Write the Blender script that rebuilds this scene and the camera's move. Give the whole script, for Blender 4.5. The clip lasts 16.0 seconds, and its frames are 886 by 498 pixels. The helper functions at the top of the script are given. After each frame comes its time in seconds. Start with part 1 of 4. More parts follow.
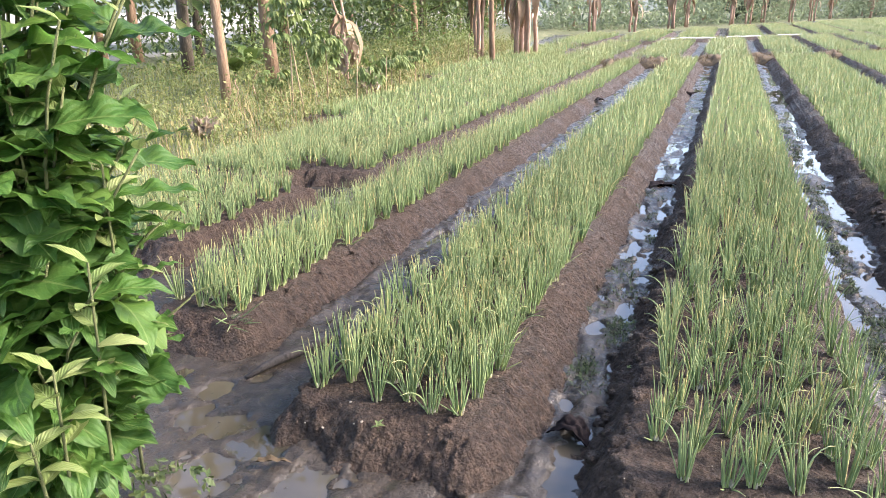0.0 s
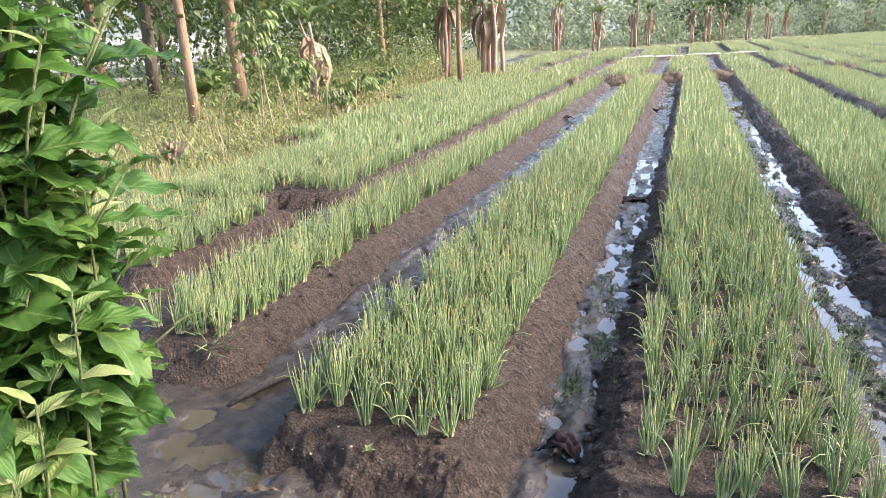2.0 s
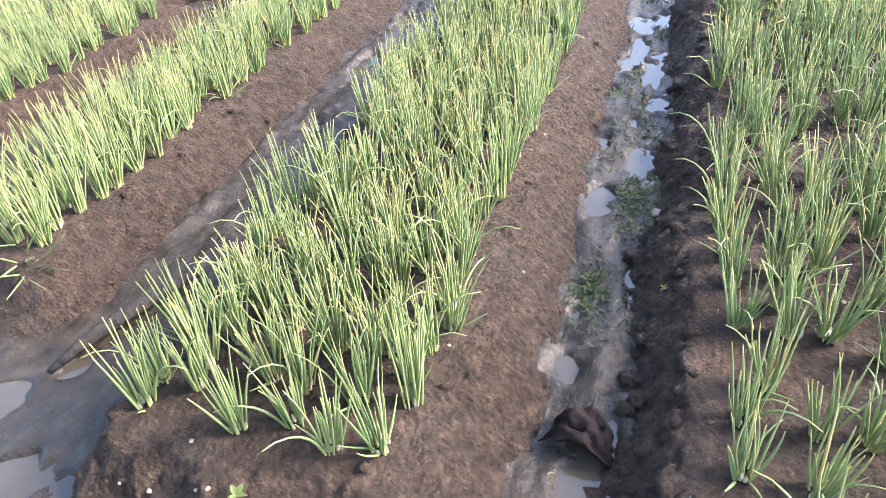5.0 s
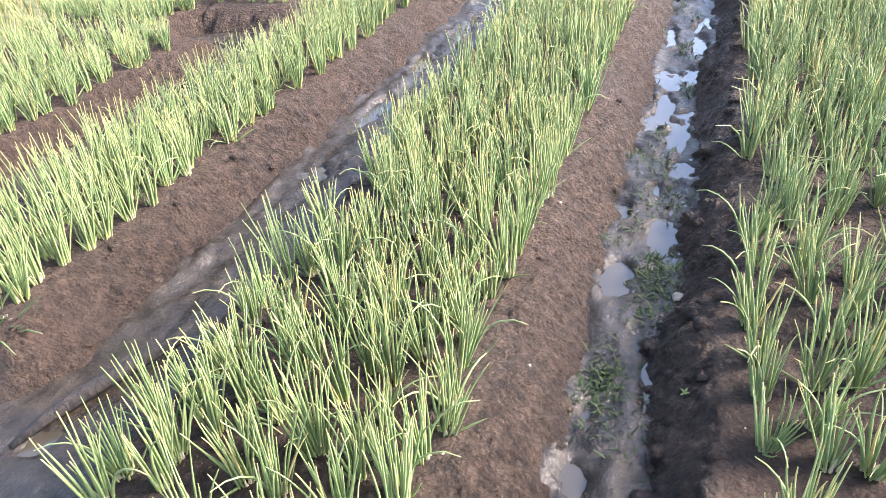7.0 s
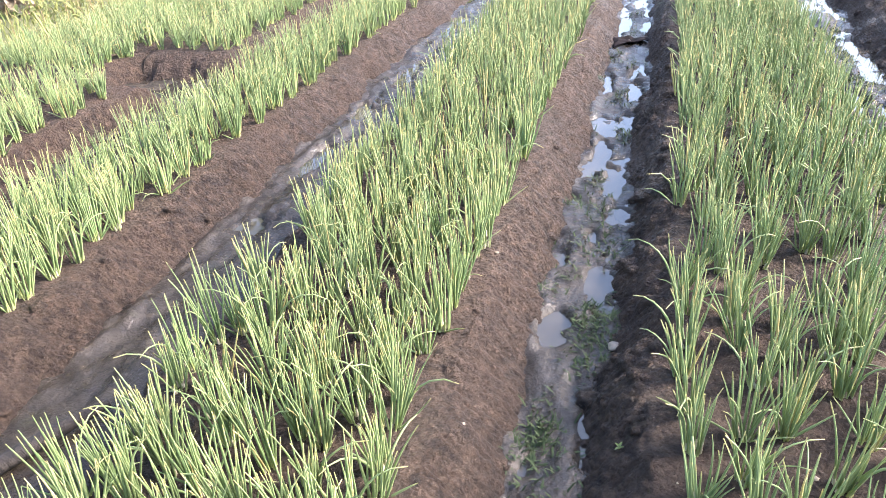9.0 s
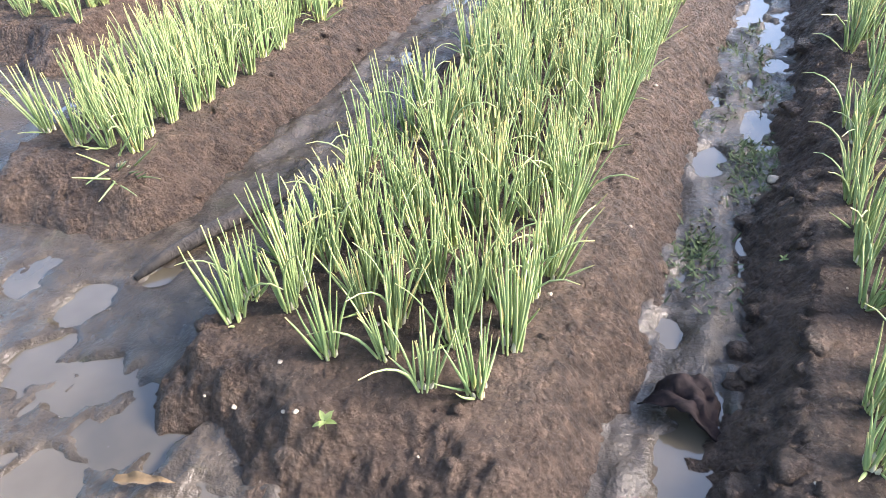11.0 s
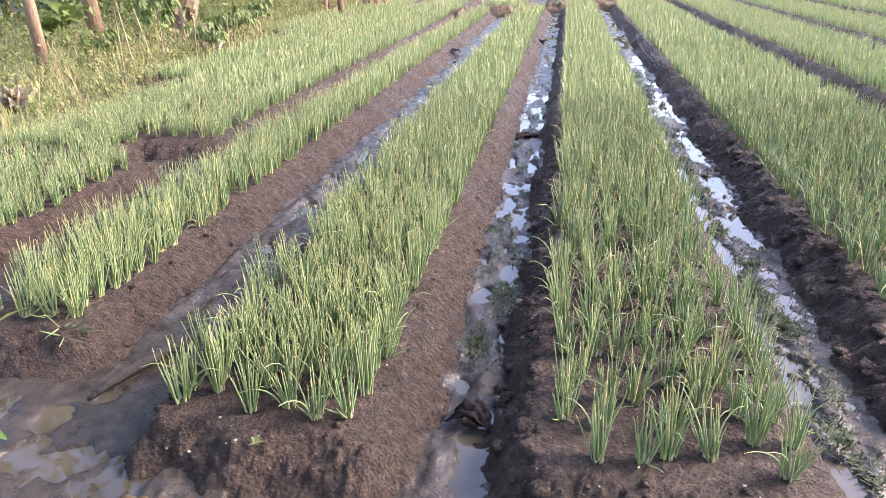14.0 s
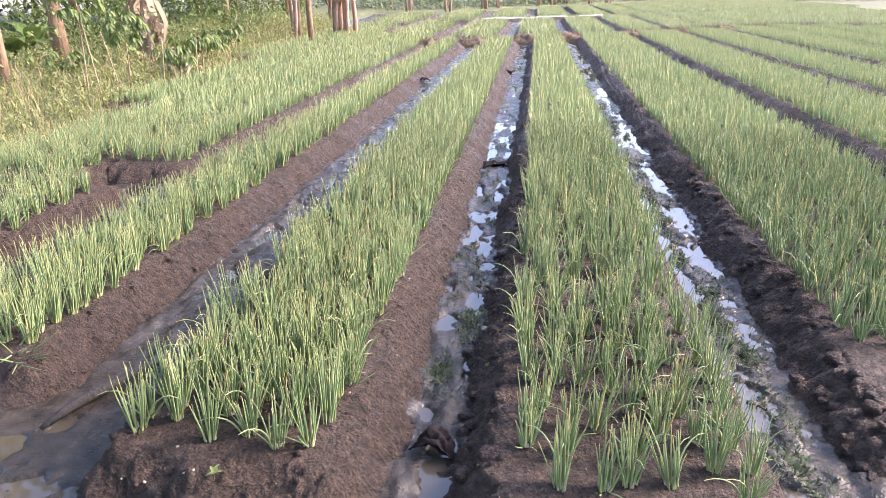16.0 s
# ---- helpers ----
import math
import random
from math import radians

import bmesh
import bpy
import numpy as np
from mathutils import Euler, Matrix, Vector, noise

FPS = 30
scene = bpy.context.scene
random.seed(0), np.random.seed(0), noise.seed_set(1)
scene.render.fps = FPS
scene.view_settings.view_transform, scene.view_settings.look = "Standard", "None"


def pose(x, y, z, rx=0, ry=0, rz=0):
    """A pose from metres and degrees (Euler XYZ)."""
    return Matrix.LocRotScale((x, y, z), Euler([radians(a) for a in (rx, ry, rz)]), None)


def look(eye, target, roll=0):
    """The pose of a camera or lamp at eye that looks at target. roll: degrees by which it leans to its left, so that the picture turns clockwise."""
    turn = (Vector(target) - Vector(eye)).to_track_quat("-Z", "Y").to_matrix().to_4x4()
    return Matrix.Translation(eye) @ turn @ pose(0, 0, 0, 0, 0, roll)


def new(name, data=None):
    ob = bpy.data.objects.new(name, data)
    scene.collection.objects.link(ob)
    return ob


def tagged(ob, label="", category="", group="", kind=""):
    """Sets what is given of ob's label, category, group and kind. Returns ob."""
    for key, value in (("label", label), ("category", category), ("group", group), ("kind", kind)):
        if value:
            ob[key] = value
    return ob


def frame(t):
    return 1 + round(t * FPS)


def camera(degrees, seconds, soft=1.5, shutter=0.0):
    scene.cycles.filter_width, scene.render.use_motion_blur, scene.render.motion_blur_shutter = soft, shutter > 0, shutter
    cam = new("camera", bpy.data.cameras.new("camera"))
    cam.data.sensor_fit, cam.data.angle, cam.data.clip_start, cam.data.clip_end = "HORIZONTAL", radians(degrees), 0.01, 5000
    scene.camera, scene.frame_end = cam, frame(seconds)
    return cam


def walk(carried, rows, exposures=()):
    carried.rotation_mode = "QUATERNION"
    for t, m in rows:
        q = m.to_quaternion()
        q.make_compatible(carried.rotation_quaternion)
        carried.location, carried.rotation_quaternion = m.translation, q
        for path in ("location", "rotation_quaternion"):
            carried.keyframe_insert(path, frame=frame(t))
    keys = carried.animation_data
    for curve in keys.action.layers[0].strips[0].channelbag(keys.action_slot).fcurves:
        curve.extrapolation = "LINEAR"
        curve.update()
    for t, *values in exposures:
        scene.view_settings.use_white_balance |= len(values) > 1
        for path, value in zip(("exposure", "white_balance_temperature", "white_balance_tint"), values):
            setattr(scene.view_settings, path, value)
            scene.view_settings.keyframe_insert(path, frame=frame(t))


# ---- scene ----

# seconds, eye (x, y, z), yaw, pitch, lean to the right
cam = camera(64.04, 16.0, soft=0.6)
ROWS = [
    (0, 0.086, -0.265, 1.976, 21.22, -18.99, 0.2),
    (0.5, 0.139, -0.262, 1.985, 18.24, -18.83, 1.27),
    (1, 0.118, -0.266, 1.985, 18.67, -18.78, 0.8),
    (1.5, 0.056, -0.274, 1.981, 19.47, -17.79, 1.24),
    (2, 0.014, -0.274, 1.97, 18.71, -17.42, 0.83),
    (2.5, -0.019, -0.268, 1.955, 17.98, -18.62, 1.53),
    (3, -0.028, -0.253, 1.934, 16.71, -23.82, 2.08),
    (3.5, -0.039, -0.239, 1.935, 14.88, -26.46, 2.41),
    (4, -0.182, 0.845, 1.726, 19.01, -34.14, 5.46),
    (4.2, -0.214, 1.142, 1.677, 19.47, -35.63, 6.39),
    (4.6, -0.242, 1.312, 1.659, 20.31, -36.09, 6.65),
    (5.2, -0.259, 1.43, 1.664, 20.9, -35.83, 6.77),
    (6.3, -0.287, 1.615, 1.671, 21.8, -35.41, 6.94),
    (6.5, -0.286, 1.6, 1.669, 21.4, -35.84, 6.31),
    (7, -0.297, 1.664, 1.701, 21.97, -33.97, 4.73),
    (7.5, -0.267, 1.747, 1.727, 20.7, -32.65, 5.12),
    (8, -0.189, 1.805, 1.745, 15.42, -32, 3.67),
    (8.2, -0.195, 1.861, 1.729, 14.18, -29.48, 3.16),
    (9.2, -0.248, 1.708, 1.731, 18.64, -31.69, 3.8),
    (10.3, -0.336, 1.658, 1.67, 22.68, -33.71, 4.18),
    (10.5, -0.349, 1.608, 1.658, 22.9, -34.95, 2.37),
    (11, -0.437, 1.389, 1.564, 26.16, -39.15, 4.17),
    (11.5, -0.385, 1.385, 1.598, 24.64, -38.2, 3.42),
    (12, -0.228, 0.895, 1.782, 19.84, -32, 1.83),
    (12.5, -0.153, 0.263, 1.896, 16.78, -26.69, 1.31),
    (13, -0.109, 0.109, 1.918, 14.02, -25.44, 2.81),
    (13.5, -0.073, 0.107, 1.93, 7.96, -21.42, 0.99),
    (14, -0.082, 0.101, 1.931, 9.64, -22.61, 0.75),
    (14.5, -0.074, 0.094, 1.937, 7.72, -19.75, -1.81),
    (15, -0.064, 0.096, 1.932, 5.76, -19.66, -1.2),
    (15.5, -0.063, 0.091, 1.936, 6.55, -20.28, -0.42),
    (16, -0.065, 0.094, 1.935, 6.9, -20.43, -0.71),
]


def eye(x, y, z, yaw, pitch, lean):
    return pose(x, y, z, 90 + pitch, 0, yaw) @ pose(0, 0, 0, 0, 0, -lean)


walk(cam, [(r[0], eye(*r[1:])) for r in ROWS], exposures=((0.0, 2.33, 6500, 17), (3.5, 2.34, 6500, 17), (3.9, 2.80, 6420, 18), (4.4, 2.88, 6400, 18), (10.3, 2.88, 6400, 18), (11.3, 2.98, 6450, 15), (12.0, 2.72, 6450, 18), (13.0, 2.44, 6450, 23), (16.0, 2.43, 6400, 26)))

# ---- sky and sun: hazy morning, low soft sun from the right ----
SUN_ELEV, SUN_AZ = 34.0, 72.0  # degrees; azimuth clockwise from +y
world = bpy.data.worlds.new("sky")
scene.world = world
world.use_nodes = True
wn = world.node_tree
sky = wn.nodes.new("ShaderNodeTexSky")
sky.sky_type, sky.sun_disc = "NISHITA", False
sky.sun_elevation, sky.sun_rotation = radians(SUN_ELEV), radians(SUN_AZ)
sky.air_density, sky.dust_density, sky.ozone_density = 1.0, 2.5, 1.5
wn.nodes["Background"].inputs[1].default_value = 0.15
wn.links.new(sky.outputs[0], wn.nodes["Background"].inputs[0])
sun = new("sun", bpy.data.lights.new("sun", "SUN"))
sun.data.energy, sun.data.angle, sun.data.color = 2.4, radians(18), (1.0, 0.94, 0.85)
az, el = radians(SUN_AZ), radians(SUN_ELEV)
sun_dir = Vector((math.sin(az) * math.cos(el), math.cos(az) * math.cos(el), math.sin(el)))
sun.matrix_world = look(tuple(sun_dir * 50), (0, 0, 0))

# ---- materials ----


class Mat:
    """A small builder for node materials."""

    def __init__(self, name):
        self.m = bpy.data.materials.new(name)
        self.m.use_nodes = True
        self.t = self.m.node_tree
        self.b = self.t.nodes["Principled BSDF"]

    def node(self, kind, **sets):
        n = self.t.nodes.new(kind)
        for key, value in sets.items():
            n.inputs[key.replace("_", " ")].default_value = value
        return n

    def link(self, a, b):
        self.t.links.new(a, b)

    def coords(self, name="Object"):
        return self.node("ShaderNodeTexCoord").outputs[name]

    def noise(self, scale, detail=5.0, rough=0.55, vec=None):
        n = self.node("ShaderNodeTexNoise", Scale=scale, Detail=detail, Roughness=rough)
        self.link(vec if vec else self.coords(), n.inputs["Vector"])
        return n.outputs["Fac"]

    def ramp(self, fac, stops):
        n = self.node("ShaderNodeValToRGB")
        while len(n.color_ramp.elements) < len(stops):
            n.color_ramp.elements.new(0.5)
        for e, (p, c) in zip(n.color_ramp.elements, stops):
            e.position, e.color = p, (*c, 1.0)
        self.link(fac, n.inputs[0])
        return n.outputs[0]

    def mix(self, fac, a, b, how="MIX"):
        n = self.t.nodes.new("ShaderNodeMix")
        n.data_type, n.blend_type = "RGBA", how
        for value, socket in ((fac, n.inputs[0]), (a, n.inputs[6]), (b, n.inputs[7])):
            if isinstance(value, (int, float)):
                socket.default_value = value
            elif isinstance(value, tuple):
                socket.default_value = (*value, 1.0)
            else:
                self.link(value, socket)
        return n.outputs[2]

    def math(self, how, a, b=0.0):
        n = self.t.nodes.new("ShaderNodeMath")
        n.operation = how
        for value, socket in ((a, n.inputs[0]), (b, n.inputs[1])):
            if isinstance(value, (int, float)):
                socket.default_value = value
            else:
                self.link(value, socket)
        return n.outputs[0]

    def bump(self, height, strength=0.5, distance=0.01):
        n = self.node("ShaderNodeBump", Strength=strength, Distance=distance)
        self.link(height, n.inputs["Height"])
        self.link(n.outputs[0], self.b.inputs["Normal"])

    def color(self, c):
        if isinstance(c, tuple):
            self.b.inputs["Base Color"].default_value = (*c, 1.0)
        else:
            self.link(c, self.b.inputs["Base Color"])

    def rough(self, r):
        if isinstance(r, (int, float)):
            self.b.inputs["Roughness"].default_value = r
        else:
            self.link(r, self.b.inputs["Roughness"])


def soil_material():
    m = Mat("bed_soil")
    where = m.node("ShaderNodeNewGeometry").outputs["Position"]
    big, mid, fine = m.noise(1.6, 4, 0.55, where), m.noise(21, 7, 0.7, where), m.noise(95, 5, 0.75, where)
    c = m.ramp(mid, [(0.34, (0.017, 0.0110, 0.0080)), (0.5, (0.060, 0.0395, 0.0275)), (0.68, (0.130, 0.089, 0.063))])
    c = m.mix(m.ramp(big, [(0.45, (0, 0, 0)), (0.7, (0.5, 0.5, 0.5))]), c, (0.085, 0.050, 0.033))
    c = m.mix(m.ramp(m.noise(3.2, 3, 0.55, where), [(0.55, (0, 0, 0)), (0.75, (0.6, 0.6, 0.6))]), c, (0.036, 0.028, 0.0225))
    c = m.mix(m.ramp(m.noise(120, 2, 0.5, where), [(0.66, (0, 0, 0)), (0.74, (0.6, 0.6, 0.6))]), c, (0.20, 0.165, 0.13))
    m.color(c)
    m.rough(m.ramp(big, [(0.3, (0.48, 0.48, 0.48)), (0.7, (0.85, 0.85, 0.85))]))
    vor = m.node("ShaderNodeTexVoronoi", Scale=55.0)
    m.link(where, vor.inputs["Vector"])
    h = m.math("ADD", m.math("MULTIPLY", mid, 1.0), m.math("ADD", m.math("MULTIPLY", fine, 1.1), m.math("MULTIPLY", vor.outputs["Distance"], -0.7)))
    m.b.inputs["IOR"].default_value = 1.36
    m.bump(h, 1.0, 0.05)
    return m.m


def mud_material():
    m = Mat("wet_mud")
    big, mid, fine = m.noise(1.1, 4), m.noise(11, 6, 0.6), m.noise(70, 4, 0.6)
    c = m.ramp(mid, [(0.3, (0.011, 0.0088, 0.0068)), (0.55, (0.033, 0.0262, 0.0194)), (0.8, (0.074, 0.059, 0.0435))])
    c = m.mix(m.ramp(big, [(0.4, (0, 0, 0)), (0.65, (0.8, 0.8, 0.8))]), c, (0.038, 0.030, 0.0225))
    c = m.mix(m.ramp(m.noise(5, 5), [(0.60, (0, 0, 0)), (0.72, (0.4, 0.4, 0.4))]), c, (0.036, 0.040, 0.020))
    m.color(c)
    m.rough(m.ramp(m.noise(4.5, 5, 0.6), [(0.40, (0.14, 0.14, 0.14)), (0.64, (0.55, 0.55, 0.55))]))
    m.b.inputs["IOR"].default_value = 1.37
    m.bump(m.math("ADD", mid, m.math("MULTIPLY", fine, 0.35)), 0.6, 0.030)
    return m.m


def verge_material():
    m = Mat("verge_earth")
    big, mid = m.noise(0.5, 4), m.noise(6, 6, 0.65)
    c = m.ramp(mid, [(0.3, (0.045, 0.055, 0.022)), (0.55, (0.105, 0.11, 0.045)), (0.8, (0.20, 0.15, 0.085))])
    c = m.mix(m.ramp(big, [(0.45, (0, 0, 0)), (0.7, (0.8, 0.8, 0.8))]), c, (0.057, 0.077, 0.026))
    m.color(c)
    m.rough(0.9)
    m.bump(mid, 0.8, 0.05)
    return m.m


def water_material():
    m = Mat("muddy_water")
    c = m.ramp(m.noise(2.0, 4), [(0.35, (0.034, 0.029, 0.020)), (0.65, (0.075, 0.062, 0.044))])
    m.color(c)
    m.rough(0.03)
    m.b.inputs["IOR"].default_value = 1.58
    m.bump(m.noise(6, 3), 0.03, 0.02)
    return m.m


def blade_material(name, base, low, mid, high, tip, rough=0.58):
    """Leaf blades: v of the UV map runs from foot to tip, u is a random number for each leaf."""
    m = Mat(name)
    sep = m.node("ShaderNodeSeparateXYZ")
    m.link(m.coords("UV"), sep.inputs[0])
    u, v = sep.outputs[0], sep.outputs[1]
    shifted = m.math("ADD", v, m.math("MULTIPLY", m.math("SUBTRACT", u, 0.5), m.math("MULTIPLY", v, 0.34)))
    c = m.ramp(shifted, [(0.0, base), (0.07, low), (0.20, mid), (0.78, high), (0.88, high), (0.96, tip)])
    c = m.mix(m.ramp(m.noise(9, 3), [(0.35, (0, 0, 0)), (0.7, (0.5, 0.5, 0.5))]), c, high)
    c = m.mix(m.ramp(u, [(0.0, (0, 0, 0)), (0.9, (0.7, 0.7, 0.7))]), c, tuple(0.90 * a + 0.10 * b for a, b in zip(high, tip)))
    dry = m.ramp(u, [(0.91, (0, 0, 0)), (0.94, (0.65, 0.65, 0.65))])
    c = m.mix(dry, c, tip)
    m.color(c)
    m.rough(rough)
    through_light = m.node("ShaderNodeBsdfTranslucent")
    m.link(c, through_light.inputs["Color"])
    both = m.node("ShaderNodeMixShader", Fac=0.18)
    m.link(m.b.outputs[0], both.inputs[1])
    m.link(through_light.outputs[0], both.inputs[2])
    m.link(both.outputs[0], m.t.nodes["Material Output"].inputs["Surface"])
    return m.m


def leaf_material(name, dark, mid, light, vein, gloss=0.35, sheer=0.25):
    """Broad leaves: u across the blade, v along it."""
    m = Mat(name)
    sep = m.node("ShaderNodeSeparateXYZ")
    m.link(m.coords("UV"), sep.inputs[0])
    info = m.node("ShaderNodeObjectInfo").outputs["Random"]
    geo = m.node("ShaderNodeNewGeometry").outputs["Random Per Island"]
    pick = m.math("FRACT", m.math("ADD", info, geo))
    c = m.ramp(pick, [(0.0, dark), (0.45, mid), (0.85, mid), (1.0, light)])
    c = m.mix(m.ramp(m.noise(7, 4), [(0.35, (0, 0, 0)), (0.75, (0.5, 0.5, 0.5))]), c, light)
    off = m.math("ABSOLUTE", m.math("SUBTRACT", sep.outputs[0], 0.5))
    rib = m.math("LESS_THAN", off, 0.022)
    slant = m.math("SUBTRACT", m.math("MULTIPLY", sep.outputs[1], 9.0), m.math("MULTIPLY", off, 5.0))
    side = m.math("PINGPONG", slant, 0.5)
    veins = m.math("LESS_THAN", side, 0.045)
    c = m.mix(m.math("MULTIPLY", veins, 0.16), c, vein)
    c = m.mix(m.math("MULTIPLY", rib, 0.6), c, vein)
    m.color(c)
    m.rough(gloss)
    m.bump(m.math("ADD", side, m.math("MULTIPLY", m.noise(30, 4), 0.8)), 0.45, 0.012)
    if sheer:
        tr = m.node("ShaderNodeBsdfTranslucent")
        m.link(c, tr.inputs["Color"])
        mx = m.node("ShaderNodeMixShader", Fac=sheer)
        out = m.t.nodes["Material Output"]
        m.link(m.b.outputs[0], mx.inputs[1])
        m.link(tr.outputs[0], mx.inputs[2])
        m.link(mx.outputs[0], out.inputs["Surface"])
    return m.m


def bark_material(name, a, b, c, scale=5.0):
    m = Mat(name)
    mp = m.node("ShaderNodeMapping")
    mp.inputs["Scale"].default_value = (1, 1, 0.25)
    m.link(m.coords(), mp.inputs[0])
    f = m.noise(scale * 4, 6, 0.65, mp.outputs[0])
    col = m.ramp(f, [(0.3, a), (0.55, b), (0.75, c)])
    m.color(col)
    m.rough(0.85)
    m.bump(f, 0.8, 0.03)
    return m.m


def plain_material(name, dark, light, rough, scale=20.0, bump=0.3):
    m = Mat(name)
    f = m.noise(scale, 5)
    m.color(m.ramp(f, [(0.3, dark), (0.7, light)]))
    m.rough(rough)
    m.bump(f, bump, 0.01)
    return m.m


SOIL, MUD, VERGE, WATER = soil_material(), mud_material(), verge_material(), water_material()
SHALLOT = blade_material("shallot_leaf", (0.52, 0.47, 0.26), (0.290, 0.335, 0.100), (0.110, 0.194, 0.068), (0.196, 0.262, 0.108), (0.62, 0.48, 0.21))
BULB = plain_material("shallot_bulb", (0.30, 0.26, 0.17), (0.44, 0.41, 0.29), 0.5, 60)
GRASS = blade_material("verge_grass", (0.14, 0.13, 0.05), (0.120, 0.155, 0.040), (0.120, 0.168, 0.040), (0.195, 0.210, 0.062), (0.30, 0.24, 0.10), 0.75)
DRYGRASS = blade_material("dry_stems", (0.24, 0.18, 0.09), (0.27, 0.21, 0.10), (0.31, 0.23, 0.11), (0.30, 0.23, 0.11), (0.36, 0.26, 0.15), 0.8)
BUSHLEAF = leaf_material("bush_leaf", (0.026, 0.080, 0.016), (0.062, 0.155, 0.028), (0.150, 0.240, 0.048), (0.22, 0.30, 0.10), 0.5, 0.55)
YOUNGLEAF = leaf_material("young_leaf", (0.12, 0.19, 0.045), (0.19, 0.25, 0.075), (0.27, 0.31, 0.12), (0.30, 0.34, 0.17), 0.5, 0.35)
STEM = bark_material("green_stem", (0.06, 0.075, 0.024), (0.10, 0.11, 0.04), (0.15, 0.14, 0.065), 12)
BARK = bark_material("tree_bark", (0.13, 0.075, 0.045), (0.22, 0.14, 0.085), (0.32, 0.23, 0.15), 4)
# banana sheaths' own pinkish brown; on far trunks its paleness imitates haze
PALEBARK = bark_material("pale_bark", (0.22, 0.135, 0.095), (0.33, 0.215, 0.155), (0.44, 0.31, 0.23), 4)
DARKBARK = bark_material("dark_bark", (0.04, 0.03, 0.022), (0.08, 0.06, 0.042), (0.14, 0.105, 0.075), 4)
CROWNLEAF = leaf_material("crown_leaf", (0.022, 0.046, 0.014), (0.050, 0.092, 0.025), (0.155, 0.175, 0.050), (0.10, 0.14, 0.05), 0.5, 0.4)
# distance haze is mixed into this pale leaf colour
FARLEAF = leaf_material("haze_paled_leaf", (0.13, 0.17, 0.10), (0.19, 0.24, 0.14), (0.28, 0.31, 0.19), (0.2, 0.25, 0.15), 0.7, 0.5)
# dark leaf whose colour is greyed and blued to imitate haze
HAZYDARK = leaf_material("haze_greyed_leaf", (0.055, 0.085, 0.060), (0.085, 0.125, 0.085), (0.12, 0.16, 0.105), (0.1, 0.13, 0.09), 0.7, 0.3)
BANANALEAF = leaf_material("banana_leaf", (0.045, 0.085, 0.02), (0.08, 0.135, 0.03), (0.16, 0.18, 0.055), (0.17, 0.2, 0.08), 0.4, 0.3)
DRYLEAF = leaf_material("dry_leaf", (0.10, 0.060, 0.036), (0.18, 0.115, 0.068), (0.27, 0.19, 0.12), (0.27, 0.19, 0.10), 0.7, 0.2)
PLASTIC = plain_material("black_plastic", (0.006, 0.0045, 0.0045), (0.018, 0.012, 0.012), 0.85, 30, 0.5)
STONE = plain_material("pale_stone", (0.15, 0.118, 0.082), (0.32, 0.265, 0.20), 0.8, 30)
WOOD = bark_material("stake_wood", (0.17, 0.125, 0.07), (0.26, 0.20, 0.115), (0.33, 0.265, 0.17), 8)
STICK = bark_material("wet_stick", (0.010, 0.008, 0.007), (0.022, 0.017, 0.014), (0.05, 0.038, 0.03), 8)
PIPE = plain_material("white_pipe", (0.55, 0.55, 0.53), (0.72, 0.72, 0.70), 0.4, 8)
PALEGROUND = plain_material("pale_ground", (0.22, 0.20, 0.16), (0.32, 0.29, 0.24), 0.9, 0.6)
HEAP = plain_material("dry_heap", (0.045, 0.030, 0.016), (0.12, 0.082, 0.042), 0.9, 14, 1.0)

PLASTIC.node_tree.nodes["Principled BSDF"].inputs["Specular IOR Level"].default_value = 0.12

# ---- mesh helpers ----
RNG = np.random.default_rng(7)


def lattice(ix, iy, seed):
    n = (ix.astype(np.int64) * 374761393 + iy.astype(np.int64) * 668265263 + seed * 974711) & 0x7FFFFFFF
    n = ((n ^ (n >> 13)) * 1274126177) & 0x7FFFFFFF
    return ((n ^ (n >> 16)) & 0xFFFF) / 65535.0


def wave(x, y, scale, seed=0, octaves=4):
    """Value noise, about -1 to 1, with its largest lumps 1 / scale metres across."""
    total, amp, norm = np.zeros_like(x), 1.0, 0.0
    for k in range(octaves):
        fx, fy = x * scale, y * scale
        ix, iy = np.floor(fx), np.floor(fy)
        tx, ty = fx - ix, fy - iy
        tx, ty = tx * tx * (3 - 2 * tx), ty * ty * (3 - 2 * ty)
        a, b = lattice(ix, iy, seed + k), lattice(ix + 1, iy, seed + k)
        c, d = lattice(ix, iy + 1, seed + k), lattice(ix + 1, iy + 1, seed + k)
        total += amp * ((a * (1 - tx) + b * tx) * (1 - ty) + (c * (1 - tx) + d * tx) * ty)
        norm, amp, scale = norm + amp, amp * 0.5, scale * 2.03
    return 2 * total / norm - 1


def mesh_of(name, verts, faces, mat, uv=None, smooth=True):
    me = bpy.data.meshes.new(name)
    me.from_pydata(np.asarray(verts).reshape(-1, 3).tolist(), [], np.asarray(faces).tolist())
    if uv is not None:
        me.uv_layers.new(name="UVMap").data.foreach_set("uv", np.asarray(uv, dtype=np.float32).ravel())
    me.materials.append(mat)
    if smooth:
        me.polygons.foreach_set("use_smooth", [True] * len(me.polygons))
    me.update()
    return me


def part(name, me, parent, label=""):
    ob = new(name, me)
    ob.parent = parent
    if label:
        ob["label"] = label
    return ob


def bm_mesh(name, bm, mat, smooth=True):
    me = bpy.data.meshes.new(name)
    for f in bm.faces:
        f.smooth = smooth
    bm.to_mesh(me)
    bm.free()
    me.materials.append(mat)
    return me


